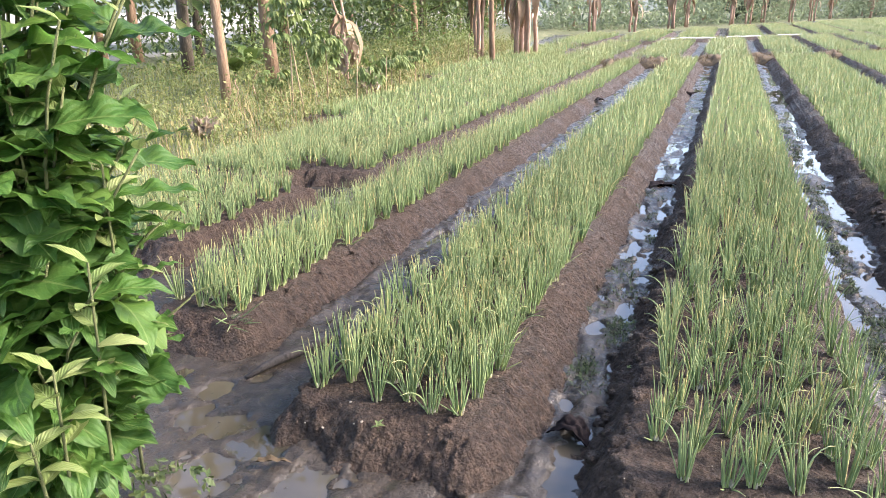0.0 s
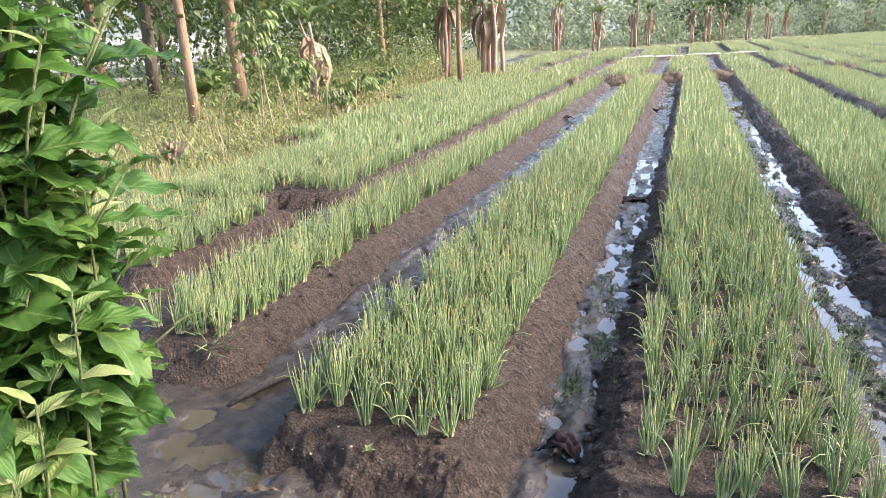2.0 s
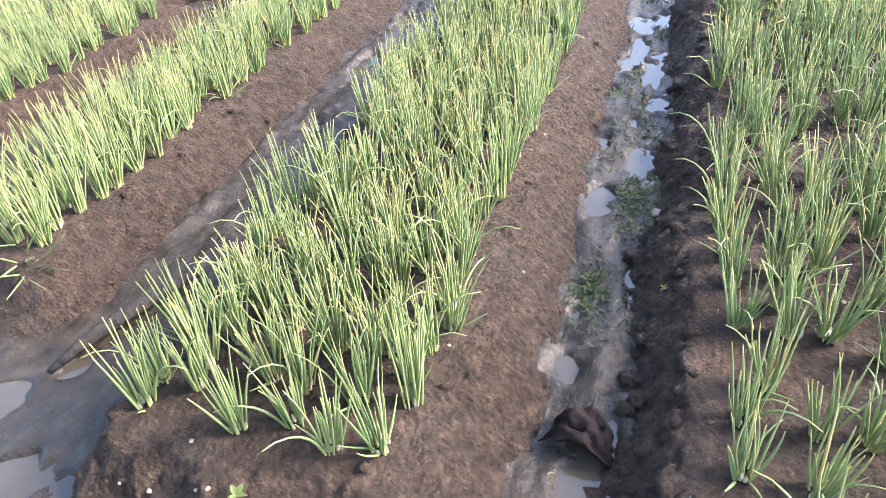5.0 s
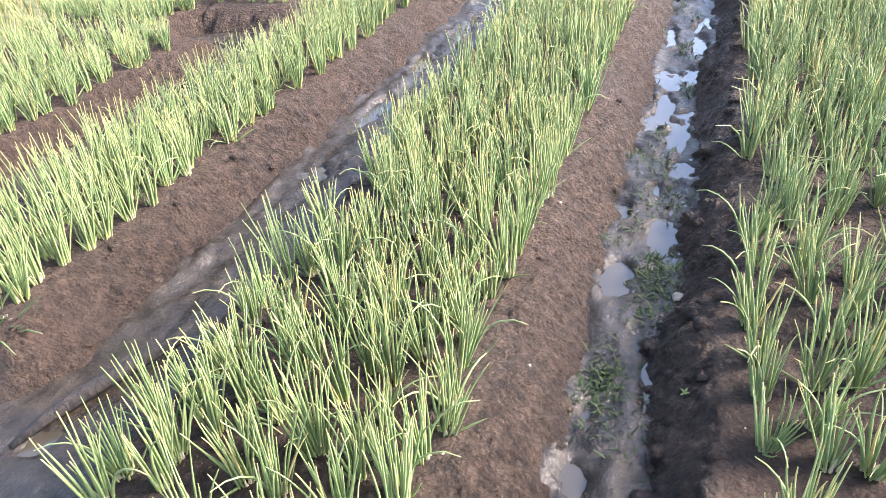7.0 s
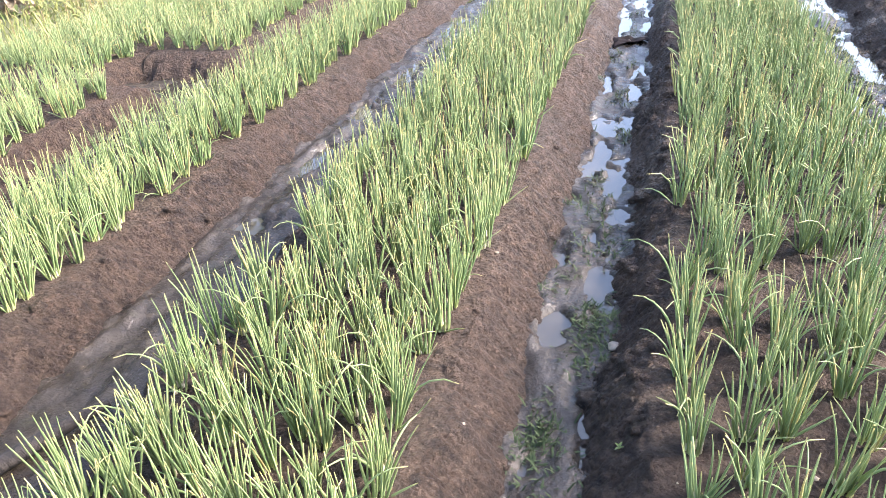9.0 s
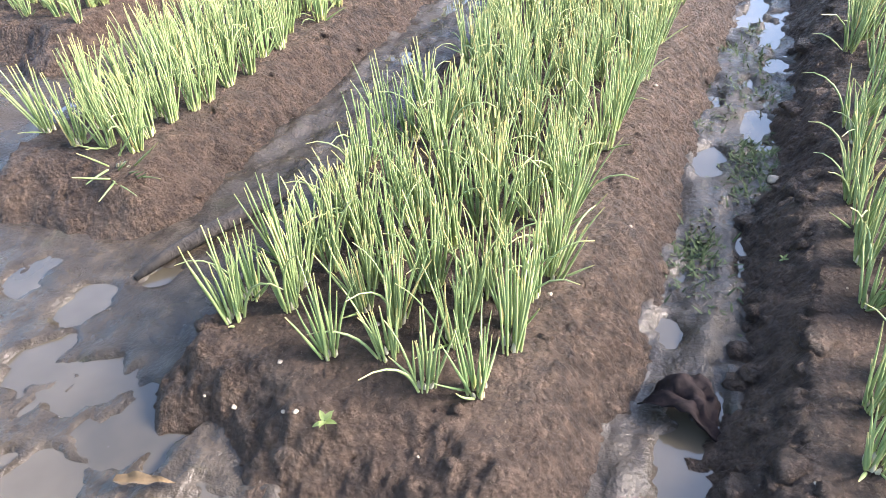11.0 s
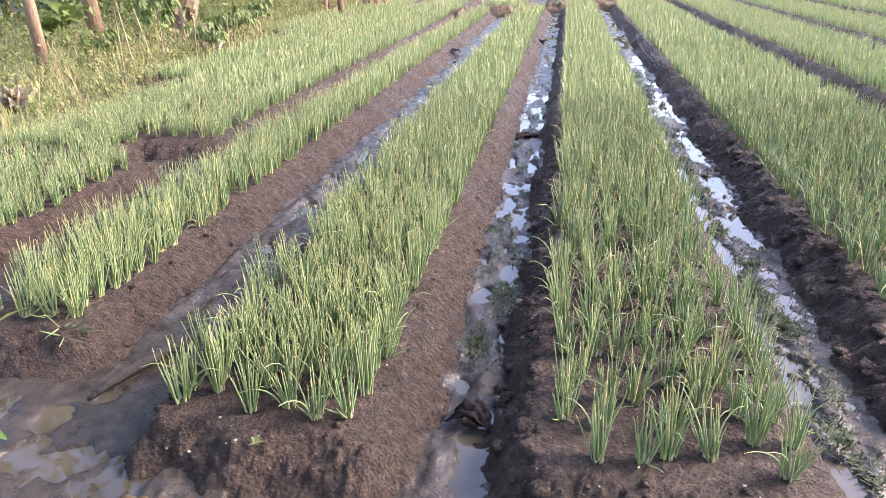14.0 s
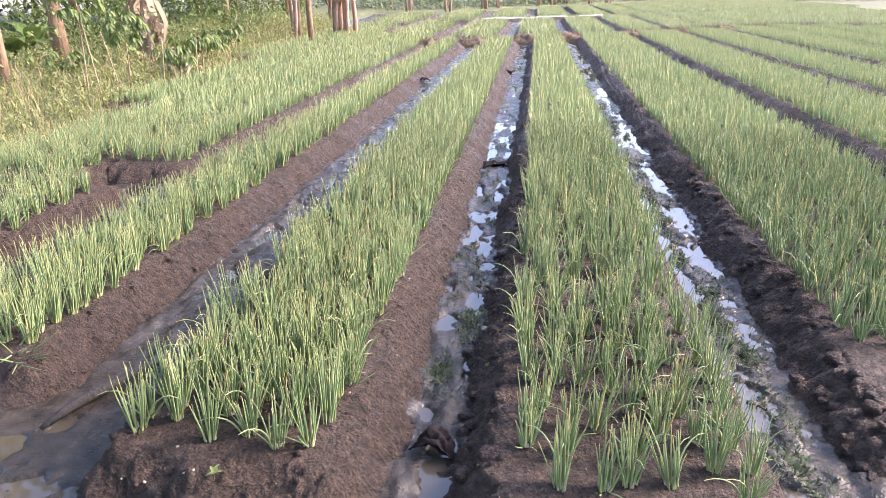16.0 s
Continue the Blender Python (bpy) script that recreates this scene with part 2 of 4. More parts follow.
def grid_faces(nx, ny):
    i, j = np.meshgrid(np.arange(nx - 1), np.arange(ny - 1), indexing="ij")
    a = (i * ny + j).ravel()
    return np.stack([a, a + ny, a + ny + 1, a + 1], 1)


def sheet(name, xs, ys, height, mat):
    X, Y = np.meshgrid(xs, ys, indexing="ij")
    Z = height(X, Y)
    return mesh_of(name, np.stack([X, Y, Z], -1), grid_faces(len(xs), len(ys)), mat)


def blade_arrays(foot, az, tilt, length, radius, bend, rings=4, sides=3, rnd=None, kink=0.0):
    """Many tapered, bending leaves at once: verts, quads and UVs."""
    n = len(foot)
    t = np.linspace(0, 1, rings + 1)[None, :]
    ang = tilt[:, None] + bend[:, None] * t ** 2
    step = (length / rings)[:, None]
    r = np.concatenate([np.zeros((n, 1)), np.cumsum(np.sin(ang[:, :-1]) * step, 1)], 1)
    z = np.concatenate([np.zeros((n, 1)), np.cumsum(np.cos(ang[:, :-1]) * step, 1)], 1)
    wide = radius[:, None] * (1.0 - 0.55 * t ** 5) * (0.80 + 0.35 * np.sin(np.pi * np.minimum(t * 1.2 + 0.12, 1)))
    ca, sa = np.cos(az)[:, None], np.sin(az)[:, None]
    cen = np.stack([foot[:, 0:1] + r * ca, foot[:, 1:2] + r * sa, foot[:, 2:3] + z], -1)
    side = np.stack([-sa, ca, np.zeros_like(sa)], -1)
    out = np.stack([ca * np.cos(ang), sa * np.cos(ang), -np.sin(ang)], -1)
    phi = np.linspace(0, 2 * np.pi, sides, endpoint=False) if sides > 2 else np.array([0.0, np.pi])
    V = cen[:, :, None, :] + wide[:, :, None, None] * (np.cos(phi)[None, None, :, None] * side[:, :, None, :] + np.sin(phi)[None, None, :, None] * out[:, :, None, :])
    m = len(phi)
    pairs = [(k, (k + 1) % m) for k in range(m)] if sides > 2 else [(0, 1)]
    base = (np.arange(n) * (rings + 1) * m)[:, None, None]
    ring = (np.arange(rings) * m)[None, :, None]
    q = np.stack([np.stack([base[..., 0] + ring[..., 0] + a, base[..., 0] + ring[..., 0] + b, base[..., 0] + ring[..., 0] + m + b, base[..., 0] + ring[..., 0] + m + a], -1) for a, b in pairs], 2)
    u = (rnd if rnd is not None else RNG.random(n))[:, None, None]
    v0 = np.broadcast_to((np.arange(rings) / rings)[None, :, None], q.shape[:3])
    v1 = v0 + 1.0 / rings
    uu = np.broadcast_to(u, q.shape[:3])
    uv = np.stack([np.stack([uu, v0], -1), np.stack([uu, v0], -1), np.stack([uu, v1], -1), np.stack([uu, v1], -1)], 3)
    return V.reshape(-1, 3), q.reshape(-1, 4), uv.reshape(-1, 2)


def leaf_blade(length, width, droop, fold, waves, nu=4, nv=9, seed=0, tipw=1.0):
    """One broad leaf: foot at the origin, growing along +y, drooping."""
    rng = np.random.default_rng(seed)
    v = np.linspace(0, 1, nv)
    shape = np.sin(np.pi * np.clip(v, 0, 1) ** 0.8) ** 0.75 * (1 - 0.25 * v)
    shape[0], shape[-1] = 0.05, 0.02
    u = np.linspace(-1, 1, nu + 1)
    ang = droop * v
    y = np.concatenate([[0], np.cumsum(np.cos(ang[:-1]) * length / (nv - 1))])
    z = np.concatenate([[0], np.cumsum(-np.sin(ang[:-1]) * length / (nv - 1))])
    U, Vv = np.meshgrid(u, v, indexing="ij")
    half = width / 2 * shape[None, :] * (1 + 0.06 * (np.abs(U) > 0.9) * np.sin(Vv * 75))
    X = U * half
    Z = z[None, :] + np.abs(U) * half * fold + waves * np.sin(Vv * 17 + rng.random() * 6) * np.abs(U) * width * 0.5
    Y = np.broadcast_to(y[None, :], U.shape)
    f = grid_faces(nu + 1, nv)
    UV = np.stack([(U + 1) / 2, Vv], -1).reshape(-1, 2)
    return np.stack([X, Y, Z], -1).reshape(-1, 3), f, UV[f.ravel()]


def tube(points, radii, sides=8, name="tube", mat=None):
    """A tapered tube through the points, closed at both ends."""
    P = np.array(points, float)
    V, F = [], []
    for k, (p, r) in enumerate(zip(P, radii)):
        d = Vector(P[min(k + 1, len(P) - 1)] - P[max(k - 1, 0)]).normalized()
        e1 = d.orthogonal().normalized() if abs(d.z) < 0.95 else Vector((1, 0, 0))
        e1 = (e1 - d * e1.dot(d)).normalized()
        e2 = d.cross(e1)
        for s in range(sides):
            a = 2 * math.pi * s / sides
            V.append(tuple(Vector(p) + (e1 * math.cos(a) + e2 * math.sin(a)) * float(r)))
    for k in range(len(P) - 1):
        for s in range(sides):
            a, b = k * sides + s, k * sides + (s + 1) % sides
            F.append((a, b, b + sides, a + sides))
    F.append(tuple(range(sides - 1, -1, -1)))
    F.append(tuple((len(P) - 1) * sides + s for s in range(sides)))
    me = bpy.data.meshes.new(name)
    me.from_pydata(V, [], F)
    me.polygons.foreach_set("use_smooth", [True] * len(F))
    me.materials.append(mat)
    return me


def join_arrays(pieces):
    V, F, U, n = [], [], [], 0
    for v, f, u in pieces:
        V.append(v), F.append(np.asarray(f) + n), U.append(u)
        n += len(v)
    return np.concatenate(V), np.concatenate(F), np.concatenate(U)

# ---- the plan: beds run along y; planted strip, front end, back end ----
TOP = 0.185


def block_end(x):
    return min(max(27.0 + x, 22.5), 40.0)


#        left   right  front  end    left bank, right bank
BEDS = [
    (-5.50, -4.45, 6.2, 26.0, 0.15, 0.12),
    (-4.22, -3.68, 6.9, 26.0, 0.08, 0.16),
    (-2.98, -2.57, 3.05, block_end(-2.8), 0.14, 0.30),
    (-1.60, -0.86, 2.42, block_end(-1.3), 0.14, 0.29),
    (-0.01, 0.82, 2.32, block_end(0.4), 0.27, 0.14),
    (1.72, 3.28, 2.95, block_end(2.4), 0.36, 0.16),
    (4.10, 5.60, 3.4, block_end(4.7), 0.28, 0.12),
    (6.50, 7.95, 3.4, block_end(7.2), 0.28, 0.12),
    (9.00, 10.50, 3.4, block_end(9.7), 0.28, 0.12),
    (11.40, 12.90, 6.0, block_end(12.1), 0.28, 0.12),
    (13.80, 15.30, 8.0, block_end(14.5), 0.28, 0.12),
    (16.20, 17.70, 10.0, block_end(17), 0.28, 0.12),
    (-5.20, -3.92, 4.05, 5.9, 0.15, 0.12),
    (-6.55, -5.78, 10.5, 28.0, 0.15, 0.12),
    (-7.75, -6.85, 18.0, 32.0, 0.15, 0.12),
]
FAR_BEDS = [(x, x + 1.5, block_end(x) + 2.0, 43 + 1.3 * x) for x in np.arange(-7.6, 30, 2.3)] + [(x, x + 1.8, 46 + 1.3 * x, 66 + 2.4 * x) for x in np.arange(-8, 36, 2.7)]


def fine_steps(a, b, parts):
    """Steps from a to b whose size grows with the distance; parts: (limit, step)."""
    out, y = [], a
    for limit, step in parts:
        while y < min(limit, b) - 1e-6:
            out.append(y)
            y += step
    out.append(b)
    return np.array(out)


def verge_edge(Y):
    return -5.75 - 0.125 * np.clip(Y - 6, 0, 60) + 0.25 * wave(Y * 1.0, Y * 0 + 3.0, 0.5, 5, 2)


# puddles: centre x, y and half widths, furrow by furrow
PUDDLES_MIDDLE = [
    (-0.36, 2.45, 0.075, 0.34), (-0.49, 3.02, 0.045, 0.18), (-0.28, 3.53, 0.045, 0.19), (-0.51, 3.97, 0.05, 0.11), (-0.35, 4.30, 0.06, 0.17),
    (-0.55, 4.47, 0.04, 0.07), (-0.43, 4.62, 0.025, 0.09), (-0.30, 4.93, 0.06, 0.11), (-0.58, 5.06, 0.025, 0.06), (-0.52, 5.60, 0.09, 0.20),
    (-0.36, 5.40, 0.05, 0.24), (-0.48, 6.10, 0.09, 0.13), (-0.31, 6.15, 0.06, 0.22), (-0.33, 6.78, 0.05, 0.18), (-0.54, 6.90, 0.04, 0.16),
    (-0.31, 7.26, 0.06, 0.14), (-0.53, 8.75, 0.05, 0.45), (-0.31, 8.85, 0.04, 0.5),
]
PUDDLES_RIGHT = [
    (1.04, 4.78, 0.08, 0.28), (1.00, 5.72, 0.09, 0.48), (1.02, 6.90, 0.09, 0.40), (1.00, 8.05, 0.07, 0.45), (1.28, 4.12, 0.06, 0.18),
    (1.29, 4.48, 0.04, 0.10), (1.28, 5.36, 0.12, 0.36), (1.29, 6.30, 0.10, 0.50), (1.33, 7.90, 0.10, 0.6), (1.10, 3.34, 0.08, 0.24), (1.04, 2.52, 0.08, 0.18), (1.45, 2.3, 0.20, 0.16),
]
PUDDLES_FRONT = [
    (-2.09, 2.17, 0.17, 0.13), (-1.75, 2.13, 0.11, 0.14), (-1.38, 1.78, 0.15, 0.26), (-1.89, 1.82, 0.13, 0.13), (-2.58, 2.50, 0.07, 0.12),
    (-0.50, 1.98, 0.11, 0.15), (-0.38, 1.70, 0.50, 0.13), (-1.03, 1.80, 0.25, 0.09), (-0.85, 1.55, 0.30, 0.11), (-2.30, 2.45, 0.06, 0.09), (-2.13, 2.66, 0.055, 0.08), (0.75, 1.65, 0.25, 0.10),
]
PUDDLES_LEFT = [(-2.12, 4.52, 0.075, 0.15), (-2.13, 5.34, 0.05, 0.17), (-2.15, 6.2, 0.05, 0.2), (-2.09, 7.0, 0.06, 0.28), (-2.12, 8.6, 0.04, 0.4), (-3.1, 3.3, 0.08, 0.25)]


def puddle_depth(X, Y):
    """1 inside a puddle, 0 on the mud, with a ragged shore."""
    ragged = 1.0 * wave(X * 1.5, Y * 0.8, 6.0, 141, 2) + 1.5 * wave(X, Y * 0.8, 19.0, 147, 2)
    deep = np.zeros_like(X)
    for cx, cy, rx, ry in PUDDLES_MIDDLE + PUDDLES_RIGHT + PUDDLES_FRONT + PUDDLES_LEFT:
        deep = np.maximum(deep, np.clip((1.45 - 0.9 * (((X - cx) / rx) ** 2 + ((Y - cy) / ry) ** 2) + ragged) / 0.9, 0, 1))
    return deep


def ground_height(X, Y):
    near = np.clip((30 - Y) / 10, 0, 1)
    near = near * np.clip((Y - 0.2) / 0.8, 0, 1)
    lumps = 0.045 * wave(X * 1.7, Y * 0.55, 6.0, 21, 3) + 0.030 * np.abs(wave(X * 1.2, Y * 0.7, 13.0, 25, 2)) + 0.012 * np.abs(wave(X, Y, 34.0, 27, 2)) - 0.006
    mud = 0.022 * wave(X, Y, 2.2, 11, 3) + lumps * near - 0.004
    furrow_c = np.exp(-((X - 1.15) / 0.30) ** 2)
    furrow_b = np.exp(-((X + 0.42) / 0.25) ** 2)
    channel = np.exp(-((Y - 1.85) / 0.5) ** 2)
    furrow_a = np.exp(-((X + 2.05) / 0.25) ** 2) * np.clip((Y - 2.7) / 0.5, 0, 1)
    ridge = np.exp(-((X - 1.13 - 0.06 * wave(Y, Y * 0, 0.9, 33, 2)) / 0.10) ** 2)
    mud = mud - 0.009 * furrow_c + 0.026 * ridge + 0.006 * furrow_b + 0.016 * furrow_a + 0.002 * channel * np.clip((X + 2.0) / 0.4, 0, 1) - 0.022 * furrow_b * np.clip((2.9 - Y) / 0.5, 0, 1)
    calm = np.clip((-1.5 - X) / 0.3, 0, 1) * np.clip((3.4 - Y) / 0.5, 0, 1)
    calm = np.maximum(calm, np.clip((2.15 - Y) / 0.3, 0, 1))
    plain = 0.010 + (0.85 - 0.62 * calm) * lumps + 0.008 * wave(X, Y, 1.6, 13, 2) + 0.010 * ridge
    deep = puddle_depth(X, Y)
    plain = np.maximum(plain, 0.003 + 0.3 * plain) * (1 - deep) - 0.022 * deep
    away = np.clip((Y - 8.6) / 1.2, 0, 1)
    mud = plain * (1 - away) + mud * away
    # bank on which the camera's side and the bush stand
    bank = np.clip((1.45 - Y + 0.25 * wave(X, Y, 1.2, 31, 2)) / 0.5, 0, 1) * np.clip((-0.9 - X) / 0.5, 0, 1)
    side = np.clip((1.0 - Y) / 0.5, 0, 1)
    mud = mud + 0.16 * np.maximum(bank, side)
    verge = np.clip((verge_edge(Y) - X) / 0.5, 0, 1)
    verge = np.maximum(verge, np.clip((-3.6 - X) / 0.4, 0, 1) * np.clip((3.6 - Y) / 0.5, 0, 1))
    mud = mud * (1 - verge) + verge * (0.16 + 0.05 * wave(X, Y, 0.8, 41, 3))
    far = np.clip((Y - 120) / 3, 0, 1)
    return mud + 0.12 * far


XS = np.concatenate([[-400, -200, -100, -60, -40, -28], np.arange(-20, -5.5, 0.3), np.arange(-5.5, -3, 0.08), np.arange(-3, 2.2, 0.02), np.arange(2.2, 6, 0.1), np.arange(6, 20, 0.4), [20, 26, 34, 45, 60, 100, 200, 400]])
YS = np.concatenate([[-60, -40, -25], np.arange(-16, -1, 0.5), np.arange(-1, 1, 0.1), np.arange(1, 7.4, 0.02), np.arange(7.4, 12, 0.06), np.arange(12, 30, 0.3), np.arange(30, 70, 1.5), [72, 80, 100, 140, 200, 400, 900]])
ground = new("ground", sheet("ground", XS, YS, ground_height, MUD))
ground.data.materials.append(VERGE)
ground.data.materials.append(PALEGROUND)
cen = np.empty(len(ground.data.polygons) * 3, dtype=np.float32)
ground.data.polygons.foreach_get("center", cen)
cen = cen.reshape(-1, 3)
on_verge = (cen[:, 0] < verge_edge(cen[:, 1])) | (cen[:, 1] > 70 + 2.4 * np.clip(cen[:, 0], -8, 40)) | (cen[:, 0] > 31) | ((cen[:, 1] < 1.2 + 0.2 * wave(cen[:, 0], cen[:, 1], 1.2, 31, 2)) & (cen[:, 0] < -1.1)) | (cen[:, 1] < 0.75 + 0.3 * wave(cen[:, 0], cen[:, 1], 0.9, 35, 3))
# third material: paler ground left of about x = -24
ground.data.polygons.foreach_set("material_index", on_verge.astype(np.int32) + (cen[:, 0] < -24 + 2 * wave(cen[:, 1], cen[:, 1] * 0, 0.1, 3, 2)))
tagged(ground, "wet brown mud of the furrows with a grassy verge", "ground", kind="structure")
water = new("water", sheet("water", np.array([-5.6, -2, 2, 20.0]), np.array([0.9, 5, 12, 30.0]), lambda X, Y: X * 0.0, WATER))
tagged(water, "shallow muddy irrigation water lying in the furrows", "water", kind="structure")


def bed_top(X, Y, k):
    left, right, front, end, lb, rb = BEDS[k]
    wob = (0.09 if k in (4, 5) else 0.05) * wave(Y, Y * 0 + k * 7.0, 1.3, 51 + k, 3) + 0.06 * wave(X, Y, 5.0, 53 + k, 2)
    wob2 = 0.05 * wave(Y, Y * 0 + k * 7.0 + 3, 1.3, 61 + k, 3) + 0.045 * wave(X, Y, 5.0, 63 + k, 2)
    a = np.clip((X - (left - 0.06 - lb - 0.04 + wob)) / (lb + 0.04), 0, 1)
    b = np.clip(((right + 0.06 + rb + 0.04 + wob2) - X) / (rb + 0.04), 0, 1)
    c = np.clip((Y - (front - 0.44 + 0.06 * wave(X, X * 0 + k, 3.0, 71, 2) + 0.05 * wave(X, Y, 7.0, 73, 2))) / 0.36, 0, 1)
    d = np.clip(((end + 0.4) - Y) / 0.4, 0, 1)
    s = np.clip(1 - np.hypot(1 - np.minimum(a, b), 1 - np.minimum(c, d)), 0, 1)
    s = 0.35 * np.sin(s * np.pi / 2) + 0.65 * s * s * (3 - 2 * s)
    rough = np.clip(s * 4, 0, 1)
    clod = np.where((s > 0.02) & (s < 0.97), 1.0, 0.35)
    more = 0.85 if k == 4 else 1.2 if k > 4 else 0.6
    lumps = 0.034 * more * wave(X, Y, 9.0, 91 + k, 3) + 0.040 * more * np.abs(wave(X, Y, 17.0, 95 + k, 2)) + 0.024 * np.abs(wave(X, Y, 36.0, 99 + k, 2)) - 0.020 * more
    return -0.07 + s * (TOP + 0.07) + rough * (0.014 * wave(X, Y, 3.0, 81 + k, 3) + clod * lumps)


def soil_bed(k):
    left, right, front, end, lb, rb = BEDS[k]
    near = abs((left + right) / 2 + 0.3) < 4.6
    core = abs((left + right) / 2 + 0.45) < 1.3
    dx = 0.010 if core else 0.016 if near else 0.08
    dy = 0.010 if core else 0.018
    xs = np.arange(left - lb - 0.24, right + rb + 0.26, dx)
    ys = fine_steps(front - 0.70, end + 0.45, [(5.0, dy), (8, 0.03), (14, 0.10), (99, 0.4)]) if near else fine_steps(front - 0.70, end + 0.45, [(14, 0.12), (99, 0.4)])
    ob = new("soil_bed", sheet("soil_bed", xs, ys, lambda X, Y: bed_top(X, Y, k), SOIL))
    tagged(ob, "long raised bed of brown clay soil between wet furrows", "garden bed", "raised beds of the field")
    return ob


for k in range(len(BEDS)):
    soil_bed(k)


def far_bed(bed):
    left, right, front, end = bed
    xs = np.array([left - 0.3, left - 0.05, (left + right) / 2, right + 0.05, right + 0.3])
    ys = np.linspace(front - 0.4, end + 0.4, 24)

    def height(X, Y):
        s = np.clip(np.minimum(X - (left - 0.3), right + 0.3 - X) / 0.25, 0, 1)
        s = s * np.clip(np.minimum(Y - (front - 0.4), end + 0.4 - Y) / 0.3, 0, 1)
        return -0.06 + s * (TOP + 0.06) + 0.01 * wave(X, Y, 2.0, 5, 2)
    ob = new("soil_bed", sheet("soil_bed", xs, ys, height, SOIL))
    tagged(ob, "distant raised soil bed under green shallots", "garden bed", "raised beds of the far field")


for bed in FAR_BEDS:
    far_bed(bed)

# ---- shallots ----


def clump_arrays(rng, leaves, rings, sides, high, thick=1.0, spread=1.0):
    n = leaves
    az = rng.random(n) * 2 * np.pi
    ro = 0.003 + 0.024 * np.sqrt(rng.random(n)) * spread
    foot = np.stack([ro * np.cos(az), ro * np.sin(az), np.full(n, -0.012)], 1)
    tilt = (0.0 + 0.33 * rng.random(n) ** 1.15) * spread
    fallen = rng.random(n) < 0.05
    tilt = np.where(fallen, 0.6 + 0.4 * rng.random(n), tilt)
    length = high * (0.50 + 0.50 * rng.random(n) ** 0.8) * np.where(fallen, 0.55, 1.0)
    bend = rng.normal(0.0, 0.20, n)
    bend = np.where(rng.random(n) < 0.10, 0.8 + 1.6 * rng.random(n), bend)
    radius = (0.0027 + 0.0013 * rng.random(n)) * thick
    return blade_arrays(foot, az + 1.5 * (rng.random(n) - 0.5), tilt, length, radius, bend, rings, sides, np.where(rng.random(n) < 0.05, 0.97, 0.9 * (0.55 * rng.random() + 0.45 * rng.random(n))))


def bulb_mesh(seed):
    rng = np.random.default_rng(seed)
    n = 6
    az = rng.random(n) * 2 * np.pi
    ro = 0.006 + 0.016 * rng.random(n)
    foot = np.stack([ro * np.cos(az), ro * np.sin(az), np.full(n, -0.015)], 1)
    v, f, u = blade_arrays(foot, az, 0.12 + 0.15 * rng.random(n), 0.032 + 0.012 * rng.random(n), np.full(n, 0.0055), np.zeros(n), 3, 5, rng.random(n))
    return mesh_of("bulb_base", v, f, BULB, u)


CLUMPS, BULBS = [], [bulb_mesh(s) for s in range(4)]
for s in range(14):
    rng = np.random.default_rng(100 + s)
    v, f, u = clump_arrays(rng, int(15 + rng.integers(0, 11)), 7, 5, 0.285 + 0.065 * rng.random())
    CLUMPS.append(mesh_of("shallot_plant", v, f, SHALLOT, u))


def planting(k):
    """Feet of the plants of one bed: x, y, and a size."""
    left, right, front, end, lb, rb = BEDS[k]
    rng = np.random.default_rng(300 + k)
    gap = 0.155 if k > 4 else 0.143 if k in (2, 3, 4) else 0.13
    rows = int(round((right - left) / gap)) + 1
    out = []
    for r in range(rows):
        x = left + (right - left) * r / (rows - 1)
        y = (3.7 if k == 5 else front + 0.20 if k == 4 and r == 0 else front) + 0.04 * rng.random()
        while y < end:
            if rng.random() > (0.13 if k == 4 and y < 4.5 else 0.04):
                out.append((x + rng.normal(0, 0.024), y + rng.normal(0, 0.026), (0.82 + 0.34 * rng.random()) * (0.8 if k in (0, 1, 12, 13, 14) else 0.88 if k > 4 else 1.0)))
            y += (0.172 if k == 4 and y < 4.7 else 0.122) if y < 12 else 0.155
    return np.array(out)


NEAR_LIMIT = {2: 4.3, 3: 4.9, 4: 4.7, 5: 3.95}
MID = 9.0
rng = np.random.default_rng(77)
mid_pieces, far_pieces, count = [], [], 0
for k in range(len(BEDS)):
    P = planting(k)
    Z = bed_top(P[:, 0], P[:, 1], k)
    for (x, y, size), z in zip(P, Z):
        if y < NEAR_LIMIT.get(k, -9):
            low = 0.92 if k == 4 and y < 4.2 else 1.0
            plant = new("shallot_plant", CLUMPS[int(rng.integers(0, len(CLUMPS)))])
            plant.matrix_basis = pose(x, y, z + 0.006, rng.normal(0, 3), rng.normal(0, 3), rng.random() * 360) @ Matrix.Diagonal((1, 1, low * size, 1))
            tagged(plant, "clump of upright green shallot leaves with yellowing tips in soil", "shallot plant", "shallots planted in the beds")
            part("bulb_base", BULBS[count % 4], plant, "pale bulbs at the soil")
            count += 1
    far = np.array([y >= NEAR_LIMIT.get(k, -9) for y in P[:, 1]])
    for (x, y, size), z in zip(P[far], Z[far]):
        if y < MID and -5.6 < x < 4:
            v, f, u = clump_arrays(rng, 16, 4, 3, 0.305 * size, 1.1)
            mid_pieces.append((v + (x, y, z + 0.006), f, u))
        elif y < 16:
            v, f, u = clump_arrays(rng, 15, 3, 2, 0.272 * size, 1.35)
            far_pieces.append((v + (x, y, z), f, u))
        else:
            v, f, u = clump_arrays(rng, 12, 1, 2, 0.24 * size, 1.8, 1.3)
            far_pieces.append((v + (x, y, z), f, u))
crop = new("shallot_crop", mesh_of("shallot_crop", *(lambda a: (a[0], a[1], SHALLOT, a[2]))(join_arrays(mid_pieces))))
tagged(crop, "dense rows of green shallot leaves along the raised beds", "shallot crop", kind="stuff")
